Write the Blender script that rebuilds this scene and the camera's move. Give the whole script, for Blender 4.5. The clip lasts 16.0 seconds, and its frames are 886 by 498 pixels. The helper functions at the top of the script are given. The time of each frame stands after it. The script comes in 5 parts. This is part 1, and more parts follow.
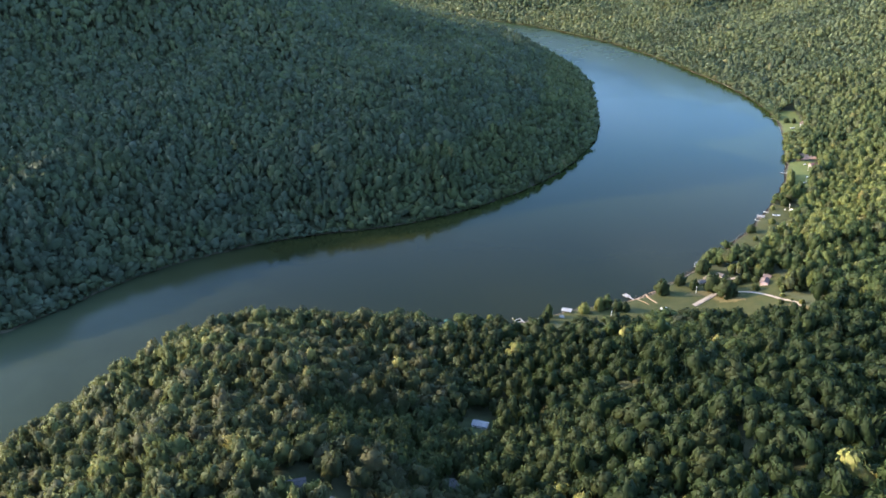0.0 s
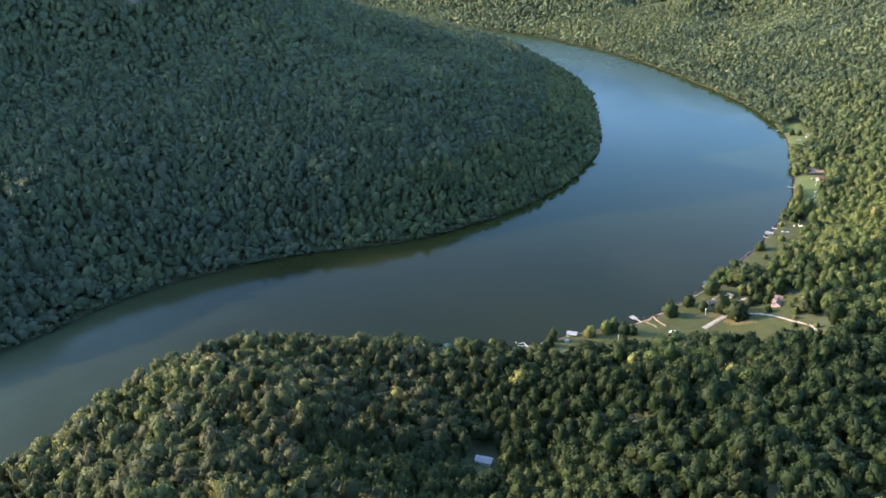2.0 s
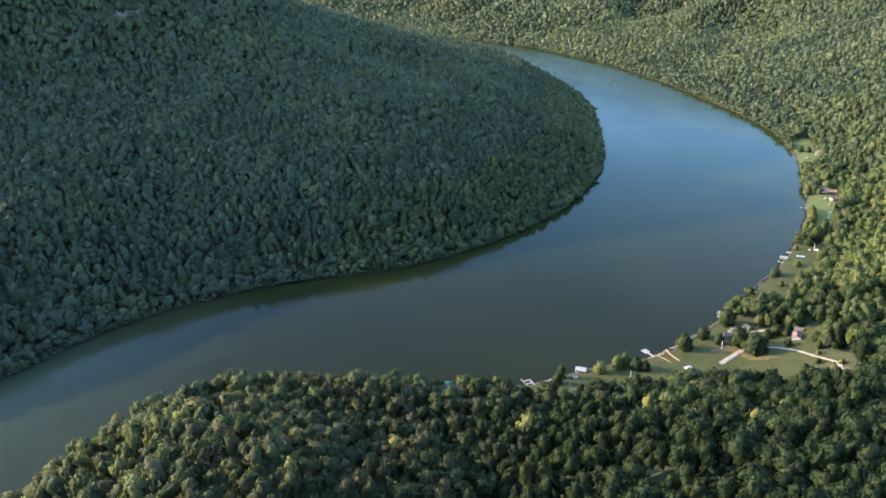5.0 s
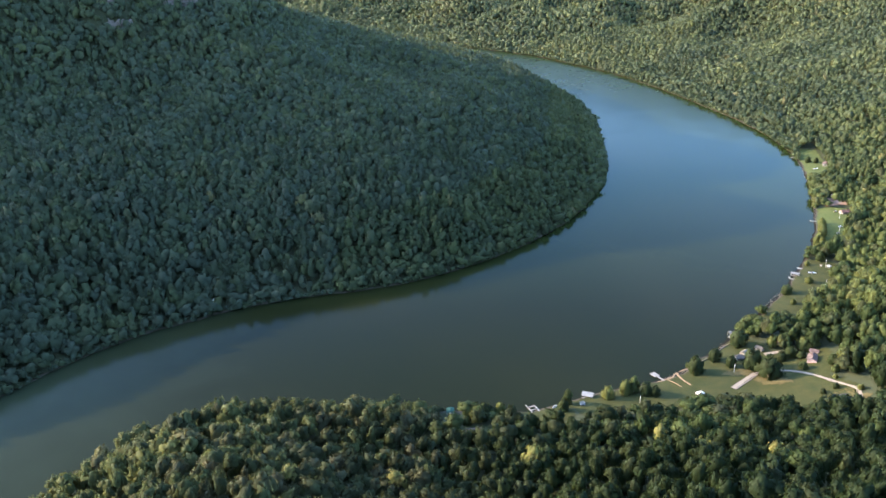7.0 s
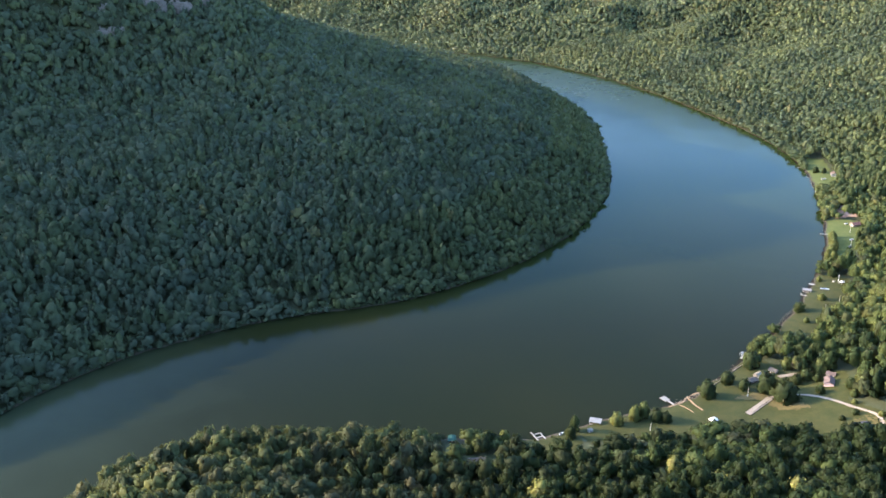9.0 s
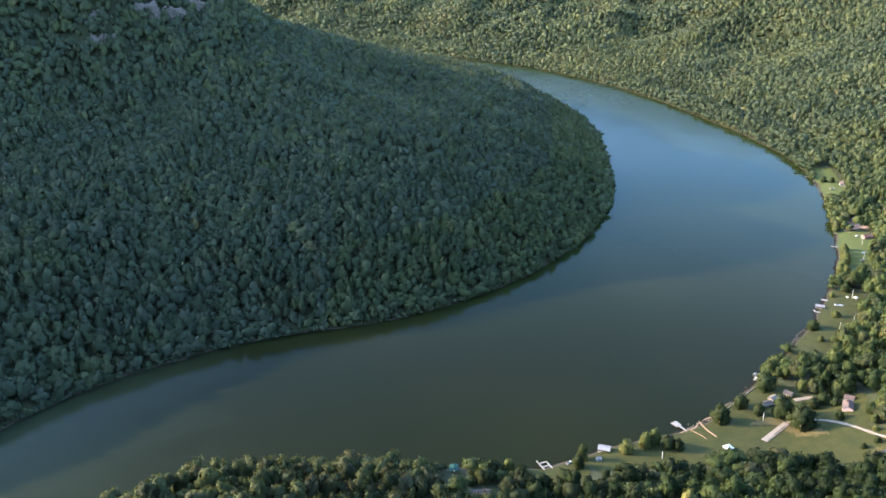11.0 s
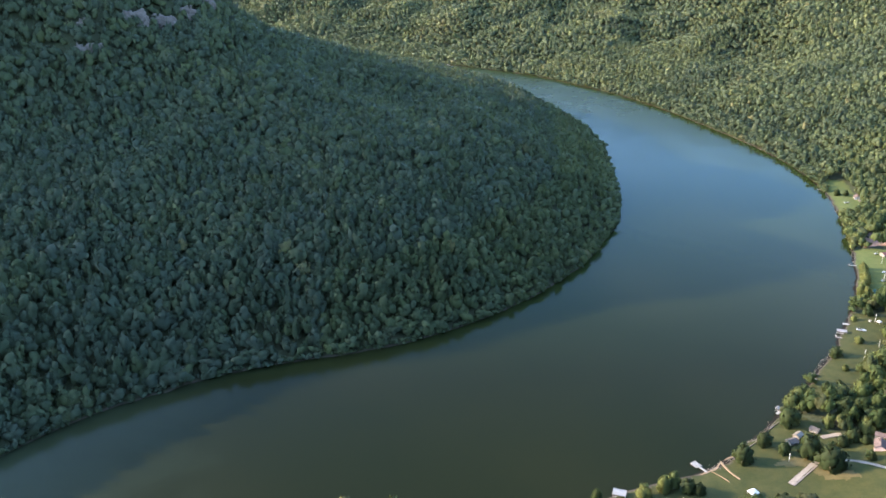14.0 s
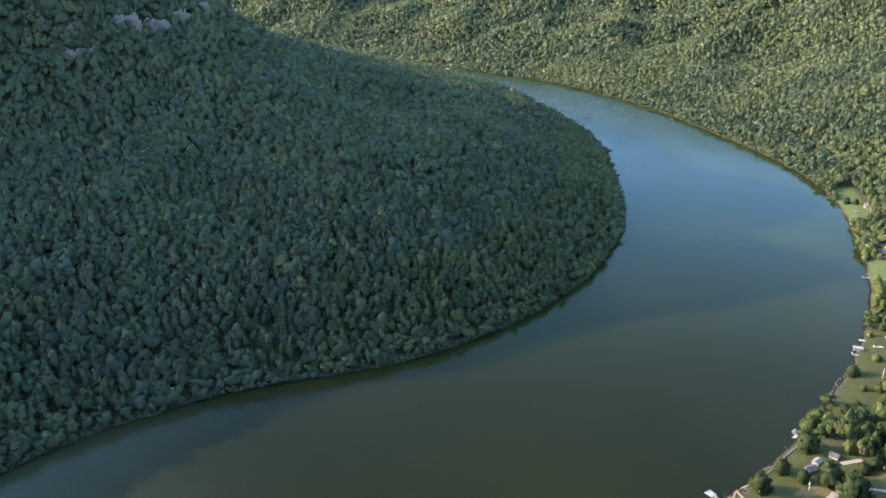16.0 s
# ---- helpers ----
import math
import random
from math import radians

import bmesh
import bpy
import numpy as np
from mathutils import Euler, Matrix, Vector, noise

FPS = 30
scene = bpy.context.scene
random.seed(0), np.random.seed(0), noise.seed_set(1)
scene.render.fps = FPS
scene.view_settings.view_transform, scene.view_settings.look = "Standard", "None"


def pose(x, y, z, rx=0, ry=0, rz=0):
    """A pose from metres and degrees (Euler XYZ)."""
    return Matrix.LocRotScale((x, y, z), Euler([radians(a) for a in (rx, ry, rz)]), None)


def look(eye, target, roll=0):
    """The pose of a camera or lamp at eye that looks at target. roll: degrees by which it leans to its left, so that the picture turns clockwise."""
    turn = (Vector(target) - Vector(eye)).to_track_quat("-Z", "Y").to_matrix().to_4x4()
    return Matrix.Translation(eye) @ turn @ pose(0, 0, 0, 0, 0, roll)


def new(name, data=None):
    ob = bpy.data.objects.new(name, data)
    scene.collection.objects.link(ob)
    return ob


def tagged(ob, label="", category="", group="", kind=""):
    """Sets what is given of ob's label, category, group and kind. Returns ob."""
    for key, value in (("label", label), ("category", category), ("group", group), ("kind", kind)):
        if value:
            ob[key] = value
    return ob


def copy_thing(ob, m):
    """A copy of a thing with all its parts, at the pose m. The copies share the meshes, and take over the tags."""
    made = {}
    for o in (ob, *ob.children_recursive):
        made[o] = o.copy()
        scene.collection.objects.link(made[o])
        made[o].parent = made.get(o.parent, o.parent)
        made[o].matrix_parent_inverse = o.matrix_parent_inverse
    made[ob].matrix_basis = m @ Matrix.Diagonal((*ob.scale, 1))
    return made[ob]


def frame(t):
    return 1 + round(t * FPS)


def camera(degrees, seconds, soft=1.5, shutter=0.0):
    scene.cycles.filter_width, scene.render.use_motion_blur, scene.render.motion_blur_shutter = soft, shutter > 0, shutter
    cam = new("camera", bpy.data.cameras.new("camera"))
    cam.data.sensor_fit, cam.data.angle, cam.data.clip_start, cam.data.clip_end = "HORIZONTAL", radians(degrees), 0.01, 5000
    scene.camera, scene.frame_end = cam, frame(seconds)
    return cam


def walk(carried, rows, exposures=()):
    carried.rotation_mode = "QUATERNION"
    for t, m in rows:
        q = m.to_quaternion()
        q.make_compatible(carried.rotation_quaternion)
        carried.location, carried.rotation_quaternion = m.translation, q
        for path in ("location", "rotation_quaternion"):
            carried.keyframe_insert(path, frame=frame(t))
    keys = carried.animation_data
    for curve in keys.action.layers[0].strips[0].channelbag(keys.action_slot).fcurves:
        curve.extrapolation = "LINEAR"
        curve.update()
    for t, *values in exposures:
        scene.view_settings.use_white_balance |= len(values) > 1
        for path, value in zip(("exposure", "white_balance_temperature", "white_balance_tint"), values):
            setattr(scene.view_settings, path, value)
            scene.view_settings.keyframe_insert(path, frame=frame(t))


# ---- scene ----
# ---------------------------------------------------------------- camera
cam = camera(58.0, 16.0, soft=1.6)
PATH = [
    (0, 0.0, 0.0, 380.0, 65.691, -0.844, 0.0),
    (2, -1.93, 31.46, 380.0, 66.215, -0.856, -0.171),
    (4, -3.78, 62.99, 380.0, 66.683, -0.868, -0.331),
    (6, -5.53, 94.59, 380.0, 67.095, -0.88, -0.48),
    (8, -7.2, 126.25, 380.0, 67.451, -0.892, -0.618),
    (10, -8.78, 157.98, 380.0, 67.751, -0.904, -0.746),
    (12, -10.27, 189.77, 380.0, 67.995, -0.916, -0.862),
    (14, -11.67, 221.64, 380.0, 68.183, -0.928, -0.968),
    (16, -12.98, 253.57, 380.0, 68.314, -0.94, -1.062),
]
walk(cam, [(t, pose(x, y, z, rx, 0, rz) @ pose(0, 0, 0, 0, 0, roll)) for t, x, y, z, rx, roll, rz in PATH],
     exposures=[(0, 3.46, 5080, 10), (16, 3.46, 5080, 10)])

# ---------------------------------------------------------------- daylight
SUN_AHEAD, SUN_HIGH = 12.0, 18.9          # degrees ahead of due left, degrees above the horizon
sun_way = Vector((-math.cos(radians(SUN_AHEAD)) * math.cos(radians(SUN_HIGH)), math.sin(radians(SUN_AHEAD)) * math.cos(radians(SUN_HIGH)), math.sin(radians(SUN_HIGH))))
sun = new("sun", bpy.data.lights.new("sun", "SUN"))
sun.data.energy, sun.data.angle, sun.data.color = 2.35, radians(0.6), (1.0, 0.72, 0.38)
sun.matrix_world = look(sun_way * 2000, (0, 0, 0))
world = bpy.data.worlds.new("sky")
scene.world = world
world.use_nodes = True
wn = world.node_tree.nodes
sky = wn.new("ShaderNodeTexSky")
sky.sky_type, sky.sun_disc = "NISHITA", False
sky.sun_elevation, sky.sun_rotation = radians(SUN_HIGH), math.atan2(sun_way.x, sun_way.y)
sky.air_density, sky.dust_density, sky.ozone_density = 1.1, 2.2, 3.0
wn["Background"].inputs["Strength"].default_value = 0.15
# thin high cloud in broad soft drifts
wl = world.node_tree.links
way = wn.new("ShaderNodeTexCoord")
flat = wn.new("ShaderNodeMapping")
flat.inputs["Scale"].default_value = (1.0, 1.0, 2.6)
drift = wn.new("ShaderNodeTexNoise")
drift.inputs["Scale"].default_value, drift.inputs["Detail"].default_value, drift.inputs["Roughness"].default_value = 2.7, 5.0, 0.55
veil = wn.new("ShaderNodeMapRange")
veil.inputs["From Min"].default_value, veil.inputs["From Max"].default_value, veil.inputs["To Max"].default_value = 0.47, 0.66, 0.42
cloud = wn.new("ShaderNodeMix")
cloud.data_type = "RGBA"
cloud.inputs[7].default_value = (3.2, 3.5, 3.8, 1)
wl.new(way.outputs["Generated"], flat.inputs["Vector"])
wl.new(flat.outputs[0], drift.inputs["Vector"])
wl.new(drift.outputs["Fac"], veil.inputs["Value"])
wl.new(veil.outputs[0], cloud.inputs[0])
wl.new(sky.outputs[0], cloud.inputs[6])
wl.new(cloud.outputs[2], wn["Background"].inputs["Color"])


# ---------------------------------------------------------------- materials
def material(name, rough=0.8, metal=0.0, specular=0.3):
    m = bpy.data.materials.new(name)
    m.use_nodes = True
    n, l = m.node_tree.nodes, m.node_tree.links
    b = n["Principled BSDF"]
    b.inputs["Roughness"].default_value, b.inputs["Metallic"].default_value = rough, metal
    b.inputs["Specular IOR Level"].default_value = specular
    return m, n, l, b


def add_noise(n, l, scale, detail=4.0, rough=0.6, place=True):
    t = n.new("ShaderNodeTexNoise")
    t.inputs["Scale"].default_value, t.inputs["Detail"].default_value, t.inputs["Roughness"].default_value = scale, detail, rough
    if place:
        g = n.new("ShaderNodeNewGeometry")
        l.new(g.outputs["Position"], t.inputs["Vector"])
    else:
        c = n.new("ShaderNodeTexCoord")
        l.new(c.outputs["Object"], t.inputs["Vector"])
    return t


def ramp(n, l, source, stops):
    r = n.new("ShaderNodeValToRGB")
    while len(r.color_ramp.elements) < len(stops):
        r.color_ramp.elements.new(0.5)
    for e, (p, c) in zip(r.color_ramp.elements, stops):
        e.position, e.color = p, (*c, 1)
    l.new(source, r.inputs["Fac"])
    return r.outputs["Color"]


def mix(n, l, fac, a, b, blend="MIX"):
    m = n.new("ShaderNodeMix")
    m.data_type, m.blend_type = "RGBA", blend
    for sock, v in ((m.inputs[0], fac), (m.inputs[6], a), (m.inputs[7], b)):
        if isinstance(v, (int, float)):
            sock.default_value = v
        elif isinstance(v, tuple):
            sock.default_value = (*v, 1)
        else:
            l.new(v, sock)
    return m.outputs[2]


def math_node(n, l, op, a, b):
    m = n.new("ShaderNodeMath")
    m.operation = op
    for sock, v in zip(m.inputs, (a, b)):
        if isinstance(v, (int, float)):
            sock.default_value = v
        else:
            l.new(v, sock)
    return m.outputs[0]


def bump(n, l, b, height, strength, distance):
    k = n.new("ShaderNodeBump")
    k.inputs["Strength"].default_value, k.inputs["Distance"].default_value = strength, distance
    l.new(height, k.inputs["Height"])
    l.new(k.outputs["Normal"], b.inputs["Normal"])


def plain(name, colour, other, scale=0.8, rough=0.8, metal=0.0, relief=0.02, place=True):
    """A worn surface: two tones by coarse and fine noise, and a fine relief."""
    m, n, l, b = material(name, rough, metal, 0.3 if rough < 0.85 else 0.08)
    big, small = add_noise(n, l, scale, 3, 0.6, place), add_noise(n, l, scale * 9, 4, 0.7, place)
    f = math_node(n, l, "MULTIPLY_ADD", small.outputs["Fac"], 0.45)
    f.node.inputs[2].default_value = 0.0
    f = math_node(n, l, "ADD", f, math_node(n, l, "MULTIPLY", big.outputs["Fac"], 0.55))
    l.new(ramp(n, l, f, [(0.36, colour), (0.64, other)]), b.inputs["Base Color"])
    bump(n, l, b, small.outputs["Fac"], 0.4, relief)
    return m


def leaf_material(name, stops):
    """Foliage: the tint of each tree, mottled by clumps and leaves; some light comes through."""
    m, n, l, b = material(name, 0.6, 0.0, 0.07)
    at = n.new("ShaderNodeAttribute")
    at.attribute_name = "tint"
    info = n.new("ShaderNodeObjectInfo")
    jitter = math_node(n, l, "MULTIPLY", math_node(n, l, "SUBTRACT", info.outputs["Random"], 0.5), 0.12)
    clump, leaf = add_noise(n, l, 0.35, 2, 0.5), add_noise(n, l, 1.1, 4, 0.75)
    f = math_node(n, l, "ADD", at.outputs["Fac"], jitter)
    f = math_node(n, l, "ADD", f, math_node(n, l, "MULTIPLY", math_node(n, l, "SUBTRACT", clump.outputs["Fac"], 0.5), 0.35))
    colour = ramp(n, l, f, stops)
    turned = n.new("ShaderNodeAttribute")                     # leaves that turn brown-grey
    turned.attribute_name = "rust"
    colour = mix(n, l, math_node(n, l, "MULTIPLY", turned.outputs["Fac"], 0.6), colour, (0.070, 0.058, 0.030))
    haze_share = n.new("ShaderNodeAttribute")                      # share of bluish haze and shade painted into the leaves
    haze_share.attribute_name = "cool"
    colour = mix(n, l, math_node(n, l, "MULTIPLY", haze_share.outputs["Fac"], 0.9), colour, (0.045, 0.052, 0.033))
    tone = ramp(n, l, leaf.outputs["Fac"], [(0.32, (0.74, 0.74, 0.72)), (0.68, (1.24, 1.24, 1.20))])
    colour = mix(n, l, 1.0, colour, tone, "MULTIPLY")
    l.new(colour, b.inputs["Base Color"])
    both = math_node(n, l, "ADD", leaf.outputs["Fac"], math_node(n, l, "MULTIPLY", clump.outputs["Fac"], 2.0))
    bump(n, l, b, both, 0.4, 0.5)
    tr = n.new("ShaderNodeBsdfTranslucent")
    l.new(colour, tr.inputs["Color"])
    sh = n.new("ShaderNodeMixShader")
    sh.inputs[0].default_value = 0.42
    l.new(b.outputs[0], sh.inputs[1])
    l.new(tr.outputs[0], sh.inputs[2])
    l.new(sh.outputs[0], n["Material Output"].inputs["Surface"])
    return m


LEAF = leaf_material("leaves", [(0.0, (0.015, 0.021, 0.006)), (0.25, (0.033, 0.043, 0.012)), (0.5, (0.060, 0.068, 0.018)),
                                (0.75, (0.092, 0.095, 0.024)), (0.9, (0.122, 0.115, 0.028)), (0.985, (0.126, 0.104, 0.032))])
BARK = plain("bark", (0.10, 0.08, 0.06), (0.22, 0.19, 0.16), 1.5, 0.9)


def ground_material():
    m, n, l, b = material("forest_floor_and_bank", 0.95, 0, 0.1)
    big, small = add_noise(n, l, 0.06, 4), add_noise(n, l, 1.1, 5, 0.7)
    soil = ramp(n, l, small.outputs["Fac"], [(0.3, (0.022, 0.020, 0.010)), (0.7, (0.044, 0.038, 0.020))])
    green = ramp(n, l, small.outputs["Fac"], [(0.3, (0.020, 0.026, 0.009)), (0.7, (0.038, 0.044, 0.016))])
    colour = mix(n, l, big.outputs["Fac"], soil, green)
    g = n.new("ShaderNodeNewGeometry")
    sep = n.new("ShaderNodeSeparateXYZ")
    l.new(g.outputs["Position"], sep.inputs[0])
    # bare clay and stones along the water's edge
    mud = ramp(n, l, small.outputs["Fac"], [(0.3, (0.026, 0.019, 0.012)), (0.7, (0.062, 0.046, 0.030))])
    level = math_node(n, l, "ADD", sep.outputs["Z"], math_node(n, l, "MULTIPLY", big.outputs["Fac"], 0.9))
    edge = ramp(n, l, math_node(n, l, "MULTIPLY", level, 0.5), [(0.35, (1, 1, 1)), (0.6, (0, 0, 0))])
    l.new(mix(n, l, edge, colour, mud), b.inputs["Base Color"])
    bump(n, l, b, small.outputs["Fac"], 0.6, 0.25)
    return m


def water_material():
    m, n, l, b = material("river_water", 0.09, 0, 0.030)
    b.inputs["IOR"].default_value = 1.333
    b.inputs["Specular Tint"].default_value = (1.0, 0.99, 0.85, 1)          # tinted so the reflected sky looks less blue
    big, mid = add_noise(n, l, 0.004, 5, 0.55), add_noise(n, l, 0.02, 4, 0.6)
    clear = ramp(n, l, big.outputs["Fac"], [(0.3, (0.0060, 0.0072, 0.0023)), (0.7, (0.0085, 0.0089, 0.0027))])
    # paler base colour down the lower reach, with wisps at its edge
    far = n.new("ShaderNodeSeparateXYZ")
    spot = n.new("ShaderNodeNewGeometry")
    l.new(spot.outputs["Position"], far.inputs[0])
    wisp = add_noise(n, l, 0.012, 6, 0.65)
    wisp.inputs["Distortion"].default_value = 1.2
    reach = math_node(n, l, "ADD", math_node(n, l, "MULTIPLY", far.outputs["X"], -0.0045), math_node(n, l, "MULTIPLY", wisp.outputs["Fac"], 0.9))
    pale_fade = n.new("ShaderNodeMapRange")
    pale_fade.inputs["From Min"].default_value, pale_fade.inputs["From Max"].default_value = 1.25, 2.3
    l.new(reach, pale_fade.inputs["Value"])
    pale_end = pale_fade.outputs[0]
    greening = n.new("ShaderNodeMapRange")                       # greener base in the upper bend, offsets the blue of reflected sky
    greening.inputs["From Min"].default_value, greening.inputs["From Max"].default_value = 850.0, 1250.0
    l.new(far.outputs["Y"], greening.inputs["Value"])
    clear = mix(n, l, greening.outputs[0], clear, (0.0125, 0.0165, 0.0035))
    l.new(mix(n, l, pale_end, clear, (0.016, 0.019, 0.0095)), b.inputs["Base Color"])
    calm = ramp(n, l, mid.outputs["Fac"], [(0.3, (0.07, 0.07, 0.07)), (0.7, (0.13, 0.13, 0.13))])
    stirred = ramp(n, l, mid.outputs["Fac"], [(0.3, (0.24, 0.24, 0.24)), (0.7, (0.34, 0.34, 0.34))])
    g = n.new("ShaderNodeNewGeometry")                        # boats have stirred the upper reach
    sep = n.new("ShaderNodeSeparateXYZ")
    l.new(g.outputs["Position"], sep.inputs[0])
    up = n.new("ShaderNodeMapRange")
    up.inputs["From Min"].default_value, up.inputs["From Max"].default_value = 1350.0, 2100.0
    l.new(sep.outputs["Y"], up.inputs["Value"])
    l.new(mix(n, l, up.outputs[0], calm, stirred), b.inputs["Roughness"])
    small = add_noise(n, l, 0.45, 4, 0.6)
    bump(n, l, b, small.outputs["Fac"], 0.06, 0.2)
    return m


GROUND, WATER = ground_material(), water_material()
GRASS = plain("mown_grass", (0.019, 0.021, 0.005), (0.035, 0.031, 0.008), 0.12, 0.95, 0, 0.06)
FLOOR_GRASS = plain("rough_woodland_grass", (0.022, 0.026, 0.009), (0.040, 0.042, 0.016), 0.2, 0.95, 0, 0.08)
# mown grass again, brightened for the sun and haze on far lawns
FAR_GRASS = plain("far_bright_grass", (0.040, 0.047, 0.010), (0.062, 0.062, 0.016), 0.12, 0.95, 0, 0.06)
DRY_GRASS = plain("dry_grass", (0.048, 0.038, 0.012), (0.078, 0.056, 0.020), 0.15, 0.95, 0, 0.05)
DIRT = plain("red_clay", (0.125, 0.070, 0.042), (0.195, 0.122, 0.078), 0.2, 0.95, 0, 0.04)
GRAVEL = plain("pale_gravel", (0.12, 0.092, 0.066), (0.18, 0.14, 0.102), 0.35, 0.95, 0, 0.03)
CONCRETE = plain("weathered_concrete", (0.130, 0.098, 0.067), (0.195, 0.148, 0.104), 0.3, 0.9, 0, 0.01)
STONE = plain("pale_stone", (0.11, 0.084, 0.056), (0.21, 0.165, 0.118), 0.5, 0.9, 0, 0.05)
# one dark tone for the bank's reflection and the shallows
SHORE_DARK = plain("dark_shore_band", (0.008, 0.007, 0.005), (0.018, 0.014, 0.010), 0.25, 0.9, 0, 0.05)
SHORE_DARK.node_tree.nodes["Principled BSDF"].inputs["Specular IOR Level"].default_value = 0.0
SAND = plain("sandy_path", (0.125, 0.080, 0.042), (0.195, 0.130, 0.074), 0.4, 0.95, 0, 0.03)
CLIFF = plain("sandstone_cliff", (0.080, 0.063, 0.049), (0.165, 0.131, 0.104), 0.12, 0.9, 0, 0.8)
WOOD = plain("grey_deck_wood", (0.16, 0.135, 0.105), (0.27, 0.235, 0.19), 0.9, 0.85)
DARK_WOOD = plain("dark_timber", (0.07, 0.05, 0.04), (0.14, 0.10, 0.08), 0.9, 0.85)
POLE_WOOD = plain("silvered_pole", (0.28, 0.25, 0.21), (0.42, 0.385, 0.335), 0.8, 0.85)
METAL_ROOF = plain("pale_metal_roof", (0.125, 0.112, 0.100), (0.185, 0.166, 0.15), 0.3, 0.86, 0.0, 0.01)
WHITE_ROOF = plain("white_metal_roof", (0.15, 0.13, 0.106), (0.22, 0.195, 0.162), 0.3, 0.86, 0.0, 0.01)
STONE_ROOF = plain("weathered_pale_roof", (0.095, 0.080, 0.058), (0.15, 0.122, 0.090), 0.3, 0.86, 0.0, 0.01)
TEAL_ROOF = plain("teal_metal_roof", (0.014, 0.036, 0.026), (0.028, 0.056, 0.042), 0.3, 0.85, 0.0, 0.01)
GREY_ROOF = plain("grey_shingles", (0.042, 0.034, 0.027), (0.070, 0.057, 0.046), 0.5, 0.9, 0, 0.03)
SLATE_ROOF = plain("blue_grey_shingles", (0.024, 0.022, 0.020), (0.044, 0.040, 0.037), 0.5, 0.9, 0, 0.03)
BROWN_ROOF = plain("brown_shingles", (0.064, 0.041, 0.031), (0.105, 0.071, 0.055), 0.5, 0.9, 0, 0.03)
RED_ROOF = plain("faded_red_roof", (0.085, 0.040, 0.032), (0.13, 0.066, 0.052), 0.5, 0.85, 0, 0.02)
PINK_WALL = plain("pinkish_siding", (0.28, 0.175, 0.135), (0.36, 0.245, 0.195), 0.6, 0.8)
WHITE_WALL = plain("white_siding", (0.22, 0.195, 0.165), (0.29, 0.262, 0.225), 0.6, 0.7)
TAN_WALL = plain("tan_siding", (0.12, 0.096, 0.071), (0.17, 0.138, 0.106), 0.6, 0.8)
PAINT_WHITE = plain("white_paint", (0.34, 0.30, 0.25), (0.45, 0.405, 0.345), 0.8, 0.35)
PAINT_TEAL = plain("teal_paint", (0.10, 0.165, 0.155), (0.17, 0.235, 0.22), 0.8, 0.35)
RUBBER = plain("rubber", (0.02, 0.02, 0.02), (0.045, 0.045, 0.045), 2, 0.9)
GLASS = material("dark_window_glass", 0.08, 0, 0.5)[0]
GLASS.node_tree.nodes["Principled BSDF"].inputs["Base Color"].default_value = (0.03, 0.035, 0.04, 1)
# ---------------------------------------------------------------- terrain
# Banks of the river, from its lower reach to its upper reach (metres).
LEFT_BANK = [(-3000, -700), (-1500, -60), (-900, 290), (-640, 480), (-426, 660), (-351, 757), (-306, 806), (-243, 850),
             (-166, 886), (-72, 909), (12, 951), (89, 1012), (168, 1103), (232, 1223), (268, 1334), (286, 1450),
             (301, 1570), (313, 1690), (307, 1790), (284, 1885), (242, 1990), (160, 2130), (30, 2290), (-120, 2430), (-350, 2560), (-700, 2680),
             (-1500, 2900), (-3000, 3300)]
RIGHT_BANK = [(-3000, -1050), (-1500, -380), (-900, -20), (-560, 250), (-360, 430), (-295, 540), (-240, 625), (-160, 668),
              (-60, 676), (2, 668), (72, 668), (119, 688), (154, 698), (190, 711), (224, 732), (278, 783), (341, 850),
              (380, 897), (440, 985), (489, 1075), (543, 1210), (588, 1360), (601, 1500), (590, 1630), (565, 1760),
              (520, 1950), (450, 2150), (380, 2280), (290, 2435), (150, 2580), (45, 2675), (-110, 2780), (-350, 2890),
              (-700, 3010), (-1500, 3250), (-3000, 3650)]
LEFT_PROFILE = [(0, 0), (30, 7), (65, 30), (150, 72), (250, 104), (430, 145), (560, 180), (700, 213), (900, 245), (1100, 262), (3000, 310)]
RIGHT_PROFILE = [(0, 0), (15, 2.6), (60, 5.5), (110, 15), (200, 41), (300, 66), (450, 118), (700, 205), (900, 265), (1500, 300), (4000, 330)]


def smooth_line(points, step=25.0):
    """Catmull-Rom through the points."""
    p = np.array(points, float)
    p = np.vstack([2 * p[0] - p[1], p, 2 * p[-1] - p[-2]])
    out = []
    for i in range(1, len(p) - 2):
        n = max(2, int(np.linalg.norm(p[i + 1] - p[i]) / step))
        t = np.linspace(0, 1, n, endpoint=False)[:, None]
        a, b, c, d = p[i - 1:i + 3]
        out.append(0.5 * (2 * b + (c - a) * t + (2 * a - 5 * b + 4 * c - d) * t ** 2 + (3 * b - a - 3 * c + d) * t ** 3))
    return np.vstack(out + [p[-2:-1]])


LEFT_LINE, RIGHT_LINE = smooth_line(LEFT_BANK), smooth_line(RIGHT_BANK)


def distance_to(line, x, y):
    best = np.full(x.shape, 1e9)
    for (ax, ay), (bx, by) in zip(line[:-1], line[1:]):
        ux, uy = bx - ax, by - ay
        t = np.clip(((x - ax) * ux + (y - ay) * uy) / (ux * ux + uy * uy), 0, 1)
        best = np.minimum(best, (x - ax - t * ux) ** 2 + (y - ay - t * uy) ** 2)
    return np.sqrt(best)


